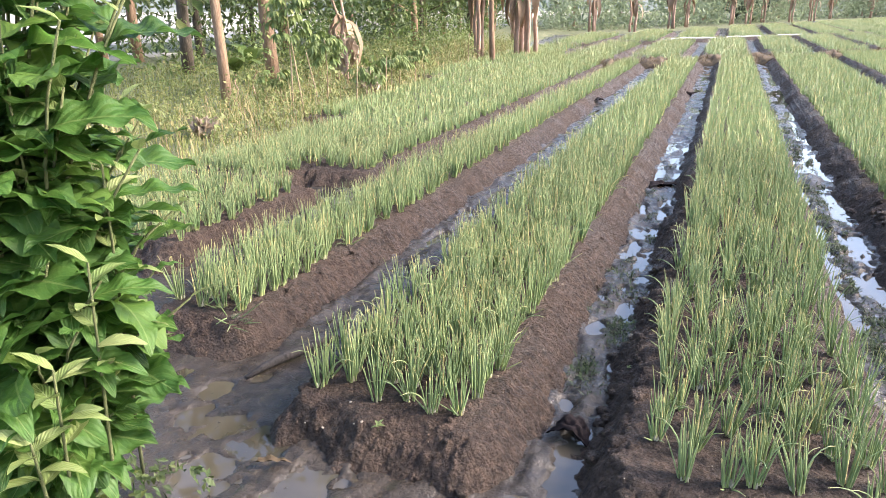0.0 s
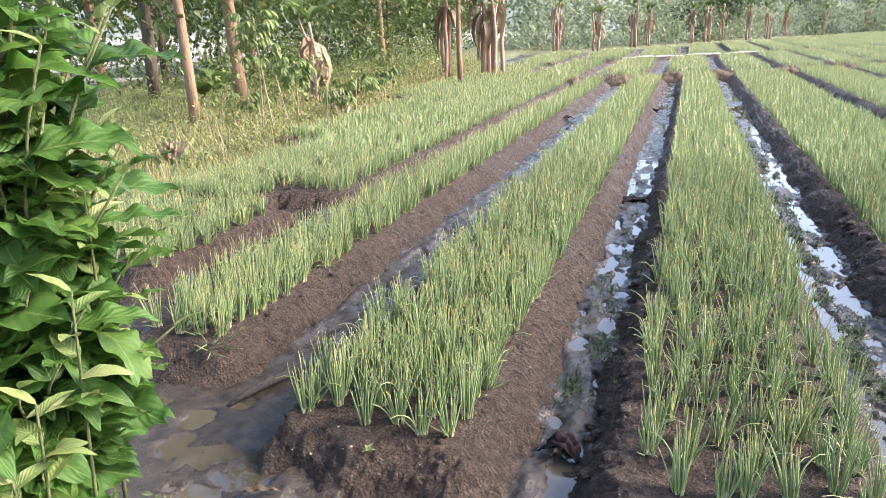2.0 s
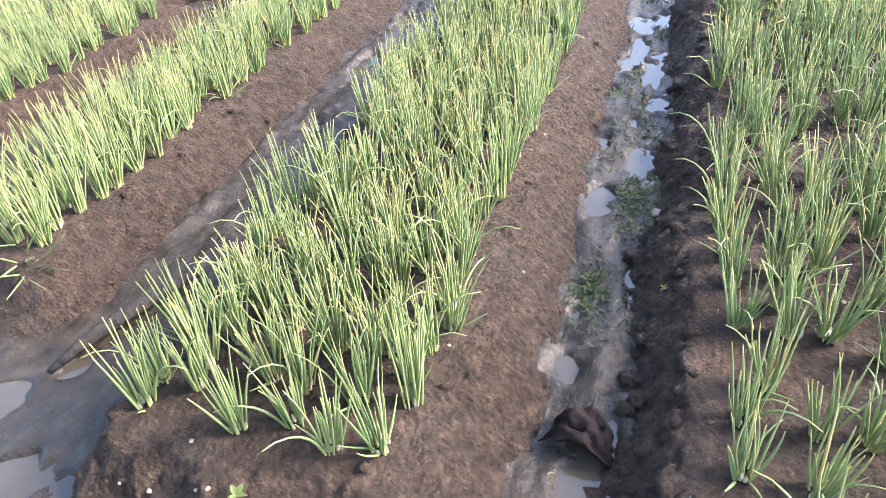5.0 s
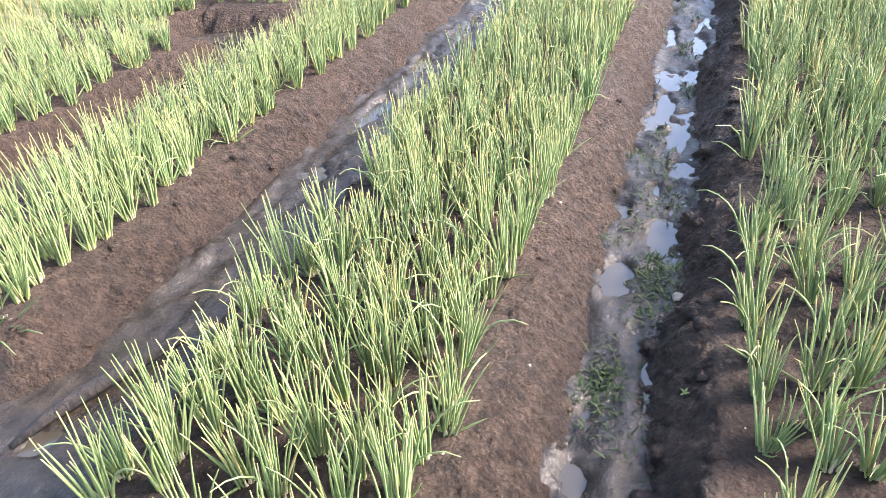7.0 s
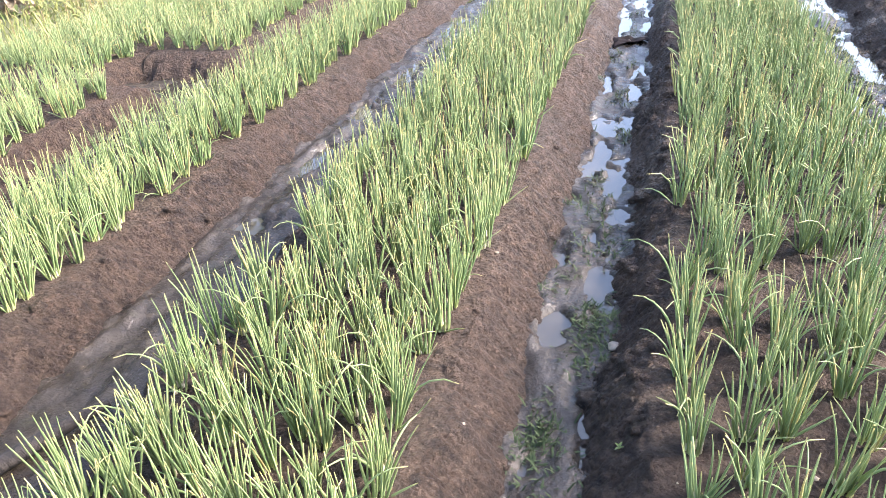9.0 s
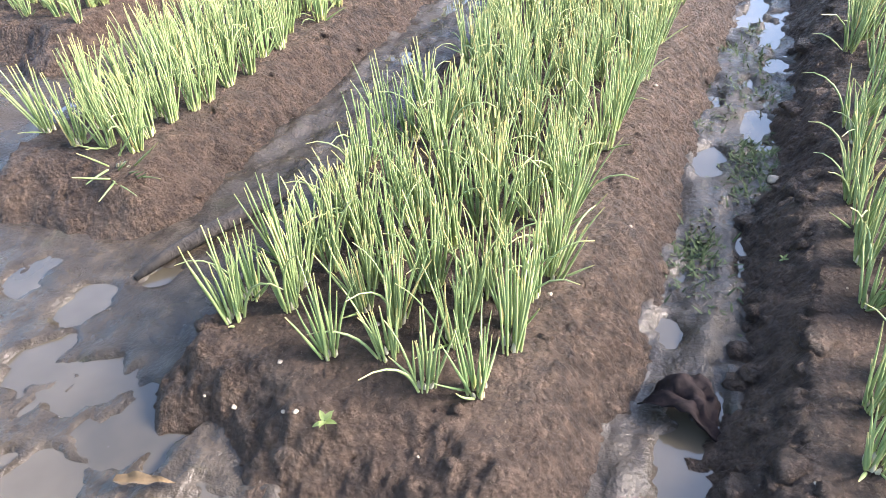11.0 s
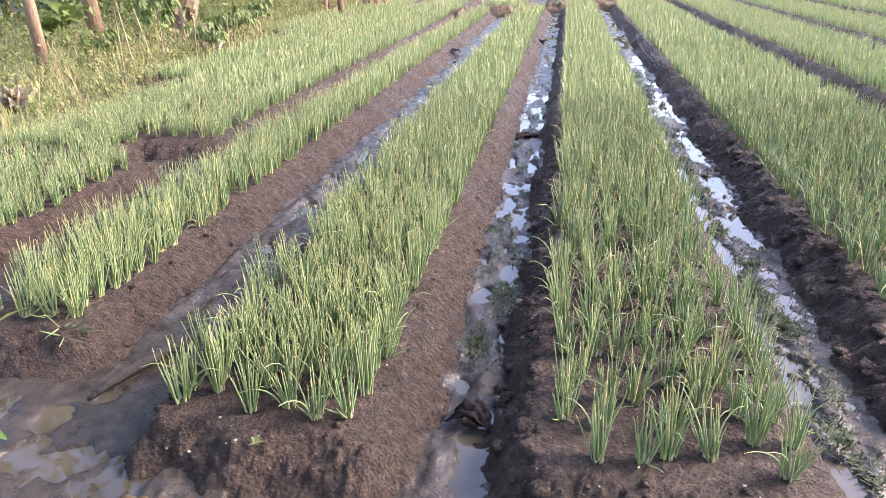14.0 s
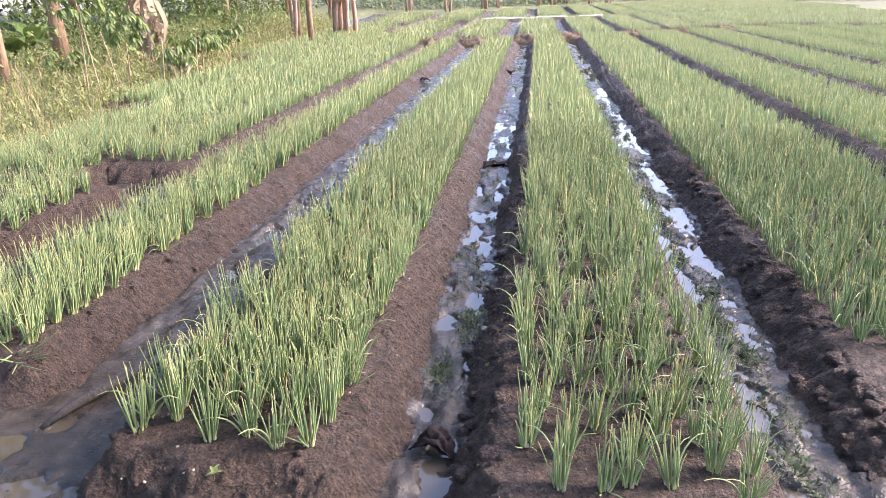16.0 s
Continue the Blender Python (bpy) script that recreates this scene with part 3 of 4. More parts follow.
crop = new("shallot_crop", mesh_of("shallot_crop", *(lambda a: (a[0], a[1], SHALLOT, a[2]))(join_arrays(far_pieces))))
tagged(crop, "far rows of green shallot leaves covering the field", "shallot crop", kind="stuff")
far_pieces = []
for left, right, front, end in FAR_BEDS:
    n = int((right - left) * (end - front) * 24)
    x, y = left + (right - left) * rng.random(n), front + (end - front) * rng.random(n)
    tall = 7
    foot = np.repeat(np.stack([x, y, np.full(n, TOP - 0.02)], 1), tall, 0) + rng.normal(0, 0.04, (n * tall, 3)) * (1, 1, 0)
    m = n * tall
    far_pieces.append(blade_arrays(foot, rng.random(m) * 6.28, 0.15 + 0.7 * rng.random(m), 0.2 + 0.12 * rng.random(m), np.full(m, 0.008), 0.3 * rng.random(m), 1, 2, rng.random(m)))
crop = new("shallot_crop", mesh_of("shallot_crop", *(lambda a: (a[0], a[1], SHALLOT, a[2]))(join_arrays(far_pieces))))
tagged(crop, "hazy green shallot rows of the distant field blocks", "shallot crop", kind="stuff")

# ---- the leafy bush on the near bank ----
BIG = [mesh_of("leaf", *(lambda a: (a[0], a[1], BUSHLEAF, a[2]))(leaf_blade(1.0, 0.54 + 0.07 * (s % 3), 0.35 + 0.2 * (s % 4), 0.26, 0.16, 8, 25, s))) for s in range(6)]
YOUNG = [mesh_of("young_leaf", *(lambda a: (a[0], a[1], YOUNGLEAF, a[2]))(leaf_blade(1.0, 0.44, 0.3 + 0.25 * s, 0.3, 0.04, 8, 25, 20 + s))) for s in range(3)]


def bush(cx, cy, stems):
    base = new("leafy_bush")
    base.location = (cx, cy, 0.14)
    tagged(base, "tall leafy bush with glossy green serrated leaves on the bank", "bush")
    rng = np.random.default_rng(5)
    for lean, az, high in stems:
        dx, dy = math.cos(radians(az)), math.sin(radians(az))
        pts = [(dx * lean * high * (0.15 * t + 0.85 * t * t), dy * lean * high * (0.15 * t + 0.85 * t * t), high * t) for t in np.linspace(0, 1, 9)]
        pts = [(x + 0.012 * rng.normal(), y + 0.012 * rng.normal(), z) for x, y, z in pts]
        stem = part("stem", tube(pts, np.linspace(0.011, 0.004, 9), 7, "stem", STEM), base)
        n = int(high / 0.088)
        turn = rng.random() * 360
        for i in range(n):
            t = 0.10 + 0.90 * (i + 1) / n
            s = t * 8
            a, b = pts[min(int(s), 7)], pts[min(int(s) + 1, 8)]
            w = s - min(int(s), 7)
            p = [a[j] + (b[j] - a[j]) * min(w, 1) for j in range(3)]
            turn += 137.5
            young = t > 0.93
            size = (0.14 if young else 0.27 + 0.12 * rng.random()) * (0.8 if t > 0.85 else 1.0)
            up = 35 if young else 8 + 25 * rng.random() - 28 * (1 - t)
            meshes = YOUNG if young and rng.random() < 0.75 else BIG
            leaf = part("leaf", meshes[int(rng.integers(0, len(meshes)))], stem)
            leaf.matrix_basis = pose(*p, up, rng.normal(0, 14), turn) @ Matrix.Diagonal((size, size, size, 1))
    for tx, ty, high, lean_x in ((0.47, -0.28, 0.77, 0.08), (0.52, -0.13, 1.08, 0.08), (0.38, -0.34, 0.52, 0.06), (0.28, -0.10, 1.55, 0.05), (0.45, 0.05, 1.35, 0.07)):
        pts = [(tx - lean_x * (1 - t) * 3, ty + 0.15 * (1 - t), high * t) for t in np.linspace(0, 1, 6)]
        stem = part("stem", tube(pts, np.linspace(0.008, 0.004, 6), 7, "stem", STEM), base, "pale young shoot")
        for i in range(7):
            t = 0.55 + 0.45 * i / 6
            s = min(t * 5, 4.999)
            a, b = pts[int(s)], pts[int(s) + 1]
            q = [a[j] + (b[j] - a[j]) * (s - int(s)) for j in range(3)]
            size = 0.19 - 0.010 * i
            leaf = part("young_leaf", YOUNG[i % 3], stem)
            leaf.matrix_basis = pose(*q, 12 + 5 * i, rng.normal(0, 10), 137.5 * i + 40 * tx) @ Matrix.Diagonal((size, size, size, 1))
    return base


bush(-2.22, 1.40, [(0.10, 20, 2.05), (0.16, 100, 2.15), (0.18, 170, 2.0), (0.24, -40, 1.5), (0.30, 40, 1.35), (0.30, -80, 1.3), (0.34, 75, 1.5), (0.42, 5, 0.85),
                   (0.50, -30, 0.72), (0.3, 200, 1.7), (0.3, 140, 1.6), (0.35, 250, 1.4), (0.45, -60, 0.95), (0.5, 55, 0.7), (0.1, 300, 1.9), (0.2, 330, 1.75),
                   (0.28, 10, 1.25), (0.22, 60, 1.75), (0.5, -10, 1.0), (0.55, 30, 0.9), (0.25, 0, 1.6), (0.6, -5, 0.5), (0.35, -20, 1.1), (0.45, 180, 1.2), (0.4, 110, 1.1),
                   (0.5, 215, 1.5), (0.6, 235, 1.3), (0.55, 260, 1.2), (0.35, 225, 2.0), (0.5, 190, 2.0), (0.45, 150, 2.1), (0.3, 120, 2.2), (0.6, 280, 0.9), (0.15, 60, 2.2), (0.3, 20, 1.9),
                   (0.35, 30, 1.5), (0.28, 25, 1.95), (0.5, 35, 1.15), (0.8, 42, 0.6), (0.75, 28, 0.8), (0.9, 18, 0.5), (0.7, 0, 0.65), (0.6, -20, 0.85), (0.42, 10, 1.4),
                   (0.10, 20, 2.3), (0.14, 40, 2.35), (0.10, 90, 2.4), (0.18, 5, 2.2), (0.2, -20, 2.0), (0.2, 60, 2.1), (0.3, -10, 1.8),
                   (0.70, -12, 0.70), (0.60, -35, 0.80), (0.5, -52, 0.9), (0.65, 12, 0.75), (0.8, -25, 0.55), (0.45, 20, 1.0), (0.85, -4, 0.45), (0.7, -45, 0.6), (0.9, -60, 0.5)])

# ---- trees ----


def leaf_cloud(rng, centres, spread, per, size, mat, name, flat=0.8):
    """Many small folded leaves round limb ends, as one crown."""
    n = len(centres) * per
    c = np.repeat(np.asarray(centres), per, 0) + rng.normal(0, 1, (n, 3)) * np.array([spread, spread, spread * flat])
    a, b = rng.random(n) * 6.28, rng.normal(-0.4, 0.5, n)
    d = np.stack([np.cos(a) * np.cos(b), np.sin(a) * np.cos(b), np.sin(b)], 1)
    e = np.stack([-np.sin(a), np.cos(a), rng.normal(0, 0.35, n)], 1)
    s = (size * (0.6 + 0.8 * rng.random(n)))[:, None]
    nrm = np.cross(d, e)
    V = np.stack([c, c + s * (0.45 * d + 0.24 * e + 0.06 * nrm), c + s * d - 0.1 * s * nrm, c + s * (0.45 * d - 0.24 * e + 0.06 * nrm)], 1).reshape(-1, 3)
    i = np.arange(n) * 4
    F = np.concatenate([np.stack([i, i + 1, i + 2], 1), np.stack([i, i + 2, i + 3], 1)])
    uv = np.array([[0.5, 0], [0, 0.5], [0.5, 1]] * n + [[0.5, 0], [0.5, 1], [1, 0.5]] * n)
    return mesh_of(name, V, F, mat, uv)


def tree(x, y, high, girth, lean_x, bark, leafmat, seed, low=1.6, leaf=0.22, per=60, limbs=9, ground_z=0.12, label=""):
    rng = np.random.default_rng(seed)
    base = new("tree")
    base.location = (x, y, ground_z)
    tagged(base, label or "slender tree with brown bark and broad green leaves", "tree", "trees beside the field")
    pts = [(lean_x * high * t + 0.05 * math.sin(5 * t + seed), 0.04 * math.cos(4 * t + seed), high * t - 0.1) for t in np.linspace(0, 1, 8)]
    trunk = part("trunk", tube(pts, girth * np.linspace(1.15, 0.35, 8), 10, "trunk", bark), base)
    ends = []
    for i in range(limbs):
        t = low / high + (1 - low / high) * (i + 0.3) / limbs
        p = np.array([np.interp(t, np.linspace(0, 1, 8), [q[j] for q in pts]) for j in range(3)])
        a, ln = rng.random() * 6.28, high * 0.16 * (0.8 + 0.8 * rng.random())
        q = p + ln * np.array([math.cos(a), math.sin(a), 0.45])
        r = p + 1.7 * ln * np.array([math.cos(a + 0.3), math.sin(a + 0.3), 0.30])
        part("limb", tube([p, q, r], [girth * 0.35, girth * 0.2, girth * 0.08], 6, "limb", bark), base)
        ends += [q, r, (p + q) / 2 + (0, 0, 0.2)]
    part("crown", leaf_cloud(rng, ends, high * 0.075, per, leaf, leafmat, "crown"), base)
    return base


tree(-9.2, 11.6, 8.0, 0.095, -0.02, BARK, CROWNLEAF, 1, 2.2, 0.36, 80, label="leaning pale-barked tree with large green leaves in the grass")
tree(-10.25, 14.85, 9.0, 0.15, -0.03, BARK, CROWNLEAF, 2, 2.4, 0.36, 70, label="brown-barked tree standing in undergrowth")
tree(-7.15, 23.0, 7.0, 0.09, -0.01, BARK, CROWNLEAF, 3, 2.4, 0.22, 50, label="thin pale trunk at the edge of the field")
rng = np.random.default_rng(9)
for i in range(22):
    y = 15 + i * 2.2 + 1.5 * rng.random()
    x = -10.5 - 8 * rng.random() - 0.08 * y
    tree(x, y, 7 + 3.5 * rng.random(), 0.10 + 0.07 * rng.random(), rng.normal(0, 0.03), DARKBARK if i % 3 == 0 else BARK, CROWNLEAF, 20 + i, 1.0 + 1.2 * rng.random(), 0.34, 60, 9)


def banana(x, y, seed, stems=4, high=2.2, label="clump of banana plants with dry brown sheaths", green=4):
    rng = np.random.default_rng(seed)
    base = new("banana_plant")
    base.location = (x, y, 0.12)
    tagged(base, label, "banana plant", "banana plants beside the field")
    for s in range(stems):
        ox, oy, h = rng.normal(0, 0.22), rng.normal(0, 0.3), high * (0.7 + 0.4 * rng.random())
        pts = [(ox + 0.10 * t * rng.normal(), oy, h * t - 0.05) for t in np.linspace(0, 1, 6)]
        stem = part("pseudostem", tube(pts, high * np.linspace(0.026, 0.015, 6), 9, "pseudostem", PALEBARK), base, "brown flaking pseudostem")
        for i in range(6):
            v, f, u = leaf_blade((1.2 + 0.5 * rng.random()) * min(1.0, 0.45 + 0.2 * high), 0.34, 1.1 + 0.7 * rng.random(), 0.3, 0.12, 4, 9, seed + i)
            dry = i >= green
            leaf = part("leaf", mesh_of("leaf", v, f, DRYLEAF if dry else BANANALEAF, u), stem, "hanging dry leaf" if dry else "")
            leaf.matrix_basis = pose(*pts[-1 if not dry else -2], -40 if dry else 45 + 20 * rng.random(), 0, rng.random() * 360)
    return base


banana(-7.2, 26.2, 1, 7, 3.6)
banana(-8.4, 25.2, 2, 3, 3.2)
banana(-9.0, 16.3, 3, 2, 2.0)
banana(-10.5, 38.0, 4, 5, 3.4)
for i in range(9):
    banana(-9.5 + i * 2.2 + rng.normal(0, 0.8), 50 + 6 * rng.random() + i * 5.5, 40 + i, 3, 3.6)
for i in range(9):
    banana(14 + i * 6.0 + rng.normal(0, 1), 112 + 6 * rng.random() + i * 4.5, 60 + i, 3, 4.0)
# leaf and bark colours are paled here in place of distance haze
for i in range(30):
    tree(-15 + i * 2.9 + rng.normal(0, 1), 60 + 10 * rng.random() + min(i * 5.5, 48) + i * 2.2, 9 + 5 * rng.random(), 0.11, 0.0, PALEBARK, FARLEAF, 90 + i, 0.4, 0.5, 60, 14, label="distant tree, its colours paled to imitate morning haze")
tree(2.6, 96, 14, 0.30, 0.0, DARKBARK, HAZYDARK, 130, 1.2, 1.0, 110, 14, label="large dark green tree behind the far field, leaves greyed for haze")

# the thicket takes the same haze-paled leaf colour
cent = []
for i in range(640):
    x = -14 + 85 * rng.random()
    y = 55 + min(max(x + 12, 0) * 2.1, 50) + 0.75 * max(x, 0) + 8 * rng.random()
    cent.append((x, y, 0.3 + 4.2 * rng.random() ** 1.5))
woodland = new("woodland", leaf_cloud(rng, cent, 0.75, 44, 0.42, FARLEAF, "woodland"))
tagged(woodland, "green thicket along the far edge of the field, leaves paled for haze", "woodland", kind="stuff")

# ---- verge: grass, weeds, dry stems, cassava, stakes ----
n = 42000
y = 2.0 + 34 * rng.random(n) ** 1.4
x = verge_edge(y) + 0.15 - 9.5 * rng.random(n) ** 1.3
g = np.stack([x, y, ground_height(x, y) - 0.01], 1)
grass = new("grass", mesh_of("grass", *(lambda a: (a[0], a[1], GRASS, a[2]))(blade_arrays(g, rng.random(n) * 6.28, 0.1 + 0.5 * rng.random(n), 0.06 + 0.22 * rng.random(n) ** 2, np.full(n, 0.006), 0.9 * rng.random(n), 2, 2, rng.random(n)))))
tagged(grass, "rough green and yellow grass of the field verge", "grass", kind="stuff")
n = 2600
y = 6.0 + 26 * rng.random(n)
x = verge_edge(y) + 0.05 - 2.6 * rng.random(n) ** 1.2
g = np.stack([x, y, ground_height(x, y) - 0.01], 1)
stems = new("dry_weeds", mesh_of("dry_weeds", *(lambda a: (a[0], a[1], DRYGRASS, a[2]))(blade_arrays(g, rng.random(n) * 6.28, 0.05 + 0.5 * rng.random(n), 0.12 + 0.45 * rng.random(n) ** 2, np.full(n, 0.0045), 0.7 * rng.random(n), 3, 2, rng.random(n)))))
tagged(stems, "dry straw-coloured weed stems along the verge", "dry weeds", kind="stuff")
cent = []
for i in range(620):
    y = 7.5 + 29 * rng.random() ** 1.2
    x = float(verge_edge(np.array([y]))[0]) - 0.1 - 4.5 * rng.random() ** 1.5
    cent.append((x, y, 0.13 + 0.50 * rng.random() ** 2))
weeds = new("weeds", leaf_cloud(rng, cent, 0.16, 34, 0.075, leaf_material("weed_leaf", (0.075, 0.115, 0.030), (0.160, 0.200, 0.058), (0.34, 0.29, 0.12), (0.24, 0.24, 0.11), 0.6, 0.4), "weeds"))
tagged(weeds, "yellow-green broadleaf weeds and undergrowth", "weeds", kind="stuff")


cent = []
for i in range(230):
    y = 19 + 46 * rng.random()
    x = float(verge_edge(np.array([y]))[0]) - 4.2 - 10 * rng.random()
    cent.append((x, y, 0.3 + 3.0 * rng.random()))
shrubs = new("undergrowth", leaf_cloud(rng, cent, 0.50, 64, 0.24, CROWNLEAF, "undergrowth"))
tagged(shrubs, "dark green shrubs and saplings between the trees", "undergrowth", kind="stuff")
cent = []
for i in range(130):
    y = 12.5 + 30 * rng.random()
    x = float(verge_edge(np.array([y]))[0]) - 1.6 - 7 * rng.random()
    cent.append((x, y, 0.2 + 1.3 * rng.random() ** 1.8))
HEDGELEAF = leaf_material("hedge_leaf", (0.065, 0.105, 0.03), (0.125, 0.185, 0.05), (0.25, 0.27, 0.085), (0.2, 0.22, 0.1), 0.55, 0.35)
shrubs = new("undergrowth", leaf_cloud(rng, cent, 0.30, 70, 0.13, HEDGELEAF, "undergrowth"))
tagged(shrubs, "light green hedge plants behind the verge weeds", "undergrowth", kind="stuff")
cent = []
for i in range(90):
    y = 18 + 40 * rng.random()
    x = float(verge_edge(np.array([y]))[0]) - 2.0 - 9 * rng.random()
    cent.append((x, y, 2.4 + 2.5 * rng.random()))
vines = new("hanging_foliage", leaf_cloud(rng, cent, 0.45, 60, 0.17, HEDGELEAF, "hanging_foliage", 1.4))
tagged(vines, "light green foliage hanging from the trees", "foliage", kind="stuff")


# emission carries the mist: the woods are painted pale and glow by themselves
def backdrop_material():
    m = Mat("mist_painted_woods")
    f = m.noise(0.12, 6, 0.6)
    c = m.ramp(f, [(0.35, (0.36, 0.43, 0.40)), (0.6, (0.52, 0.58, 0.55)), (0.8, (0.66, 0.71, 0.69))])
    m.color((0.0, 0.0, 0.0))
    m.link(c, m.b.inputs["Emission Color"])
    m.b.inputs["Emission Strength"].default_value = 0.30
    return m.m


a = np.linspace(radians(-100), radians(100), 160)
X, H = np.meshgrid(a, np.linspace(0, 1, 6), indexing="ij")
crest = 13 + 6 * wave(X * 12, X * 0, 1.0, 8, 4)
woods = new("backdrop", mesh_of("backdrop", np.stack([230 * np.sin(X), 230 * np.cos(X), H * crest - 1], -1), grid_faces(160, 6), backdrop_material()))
tagged(woods, "woods on the horizon with mist painted in as a pale glow", "backdrop", kind="structure")


def stake(x, y, high, lean_deg, az):
    dx, dy = math.sin(radians(lean_deg)) * math.cos(radians(az)), math.sin(radians(lean_deg)) * math.sin(radians(az))
    pts = [(x + dx * high * t, y + dy * high * t, 0.05 + high * t) for t in np.linspace(0, 1, 5)]
    ob = new("stake", tube(pts, np.linspace(0.016, 0.010, 5), 6, "stake", WOOD))
    tagged(ob, "thin pale wooden stake stuck in the verge", "stake", "stakes along the verge")


for s in ((-6.6, 10.4, 1.9, 8, 180), (-7.0, 11.6, 1.1, 12, 190), (-6.4, 11.9, 1.0, 3, 30), (-6.6, 13.6, 0.9, 3, 30), (-7.9, 18.8, 1.2, 2, 0), (-7.5, 21.5, 1.1, 2, 0)):
    stake(*s)

# ---- things lying in the furrows ----


def crumpled(name, x, y, z, sx, sy, high, seed, label, category, turn=0):
    rng = np.random.default_rng(seed)
    us, vs = np.linspace(-1, 1, 18), np.linspace(-1, 1, 14)
    U, V = np.meshgrid(us, vs, indexing="ij")
    Z = high * (0.5 + 0.5 * wave(U, V, 1.1, seed, 3)) * (1 - 0.6 * U * U) + 0.25 * high * wave(U, V, 3.3, seed + 5, 2)
    X = sx * (U + 0.20 * wave(U, V, 1.7, seed + 9, 2)) * (1 - 0.25 * V)
    Y = sy * (V + 0.25 * wave(U, V, 1.5, seed + 3, 2))
    ob = new(name, mesh_of(name, np.stack([X, Y, Z], -1), grid_faces(18, 14), PLASTIC))
    ob.matrix_basis = pose(x, y, z, 0, 0, turn)
    mod = ob.modifiers.new("thickness", "SOLIDIFY")
    mod.thickness = 0.004
    return tagged(ob, label, category)


crumpled("plastic_bag", -0.40, 2.70, 0.0, 0.09, 0.065, 0.14, 3, "torn black plastic bag crumpled in the wet furrow", "plastic bag", -20)
crumpled("plastic_scrap", -0.43, 8.05, 0.0, 0.16, 0.10, 0.09, 4, "dark plastic scrap lying in the furrow", "plastic scrap", 30)
crumpled("plastic_scrap", -0.60, 16.9, 0.02, 0.11, 0.11, 0.15, 5, "black plastic scrap standing up in the furrow", "plastic scrap", 60)
crumpled("plastic_scrap", -2.28, 14.9, 0.08, 0.09, 0.15, 0.11, 6, "dark plastic scrap on the bank of a bed", "plastic scrap", 10)
stick = new("stick", tube([(-2.21, 2.60, 0.012), (-2.165, 2.72, 0.035), (-2.10, 2.86, 0.048), (-2.02, 3.02, 0.055), (-1.93, 3.16, 0.062)], [0.012, 0.022, 0.029, 0.027, 0.016], 8, "stick", STICK))
tagged(stick, "dark wet stick lying in the muddy furrow", "stick")


def stone(x, y, z, r, seed):
    bm = bmesh.new()
    bmesh.ops.create_icosphere(bm, subdivisions=2, radius=r)
    for v in bm.verts:
        v.co *= 1 + 0.55 * noise.noise(v.co * (1.2 / r) + Vector((seed, 0, 0)))
        v.co.z *= 0.55
    ob = new("stone", bm_mesh("stone", bm, STONE))
    ob.location = (x, y, z)
    tagged(ob, "small pale stone on the wet soil", "stone", "pale stones on the soil")


stone(-0.27, 3.87, 0.03, 0.022, 1)
for i in range(40):
    k = 3 if i % 2 else 4
    x, y = BEDS[k][0] - 0.15 + (BEDS[k][1] - BEDS[k][0] + 0.35) * rng.random(), BEDS[k][2] - 0.2 + 2.4 * rng.random() ** 2
    stone(x, y, float(bed_top(np.array([x]), np.array([y]), k)[0]) + 0.002, 0.0035 + 0.006 * rng.random() ** 2, i)
v, f, u = leaf_blade(0.16, 0.034, 0.25, 1.1, 0.5, 4, 12, 3)
fallen = new("fallen_leaf", mesh_of("fallen_leaf", v, f, HEAP, u))
fallen.matrix_basis = pose(-1.68, 1.95, 0.035, 8, 10, -70)
tagged(fallen, "curled dry brown leaf lying on the mud", "leaf")

# ---- clods of soil on the banks, weeds in the furrows ----


def clod_mesh(seed):
    bm = bmesh.new()
    bmesh.ops.create_icosphere(bm, subdivisions=2, radius=1.0)
    for v in bm.verts:
        v.co *= 1 + 0.55 * noise.noise(v.co * 1.5 + Vector((seed * 9.1, 0, 0))) + 0.2 * noise.noise(v.co * 4.0 + Vector((0, seed * 5.3, 0)))
        v.co.z *= 0.62
    return bm_mesh("clod", bm, SOIL)


CLODS = [clod_mesh(s) for s in range(5)]
beds = [o for o in scene.objects if o.name.split(".")[0] == "soil_bed"]
for k, many, y1 in ((3, 80, 5.5), (4, 170, 7.0), (5, 220, 9.0), (2, 50, 6.0), (6, 90, 10.0)):
    left, right, front, end, lb, rb = BEDS[k]
    for i in range(many):
        y = front - 0.35 + (y1 - front + 0.35) * rng.random() ** 1.5
        if i % 3 == 0:
            x, y = left + (right - left) * rng.random(), front - 0.05 - 0.38 * rng.random()
        elif i % 3 == 1 or k > 3:
            x = left - 0.07 - (lb + 0.04) * rng.random()
        else:
            x = right + 0.07 + (rb + 0.04) * rng.random()
        front_face = i % 3 == 0
        r = 0.007 + 0.014 * rng.random() ** 2 if front_face else (0.012 if k < 4 else 0.018) + (0.024 if k < 4 else 0.036) * rng.random() ** 2
        z = float(bed_top(np.array([x]), np.array([y]), k)[0])
        clod = part("clod", CLODS[i % 5], beds[k])
        clod.matrix_basis = pose(x, y, z - 0.05 * r, 0, 0, 360 * rng.random()) @ Matrix.Diagonal((r, r * (0.7 + 0.5 * rng.random()), r, 1))


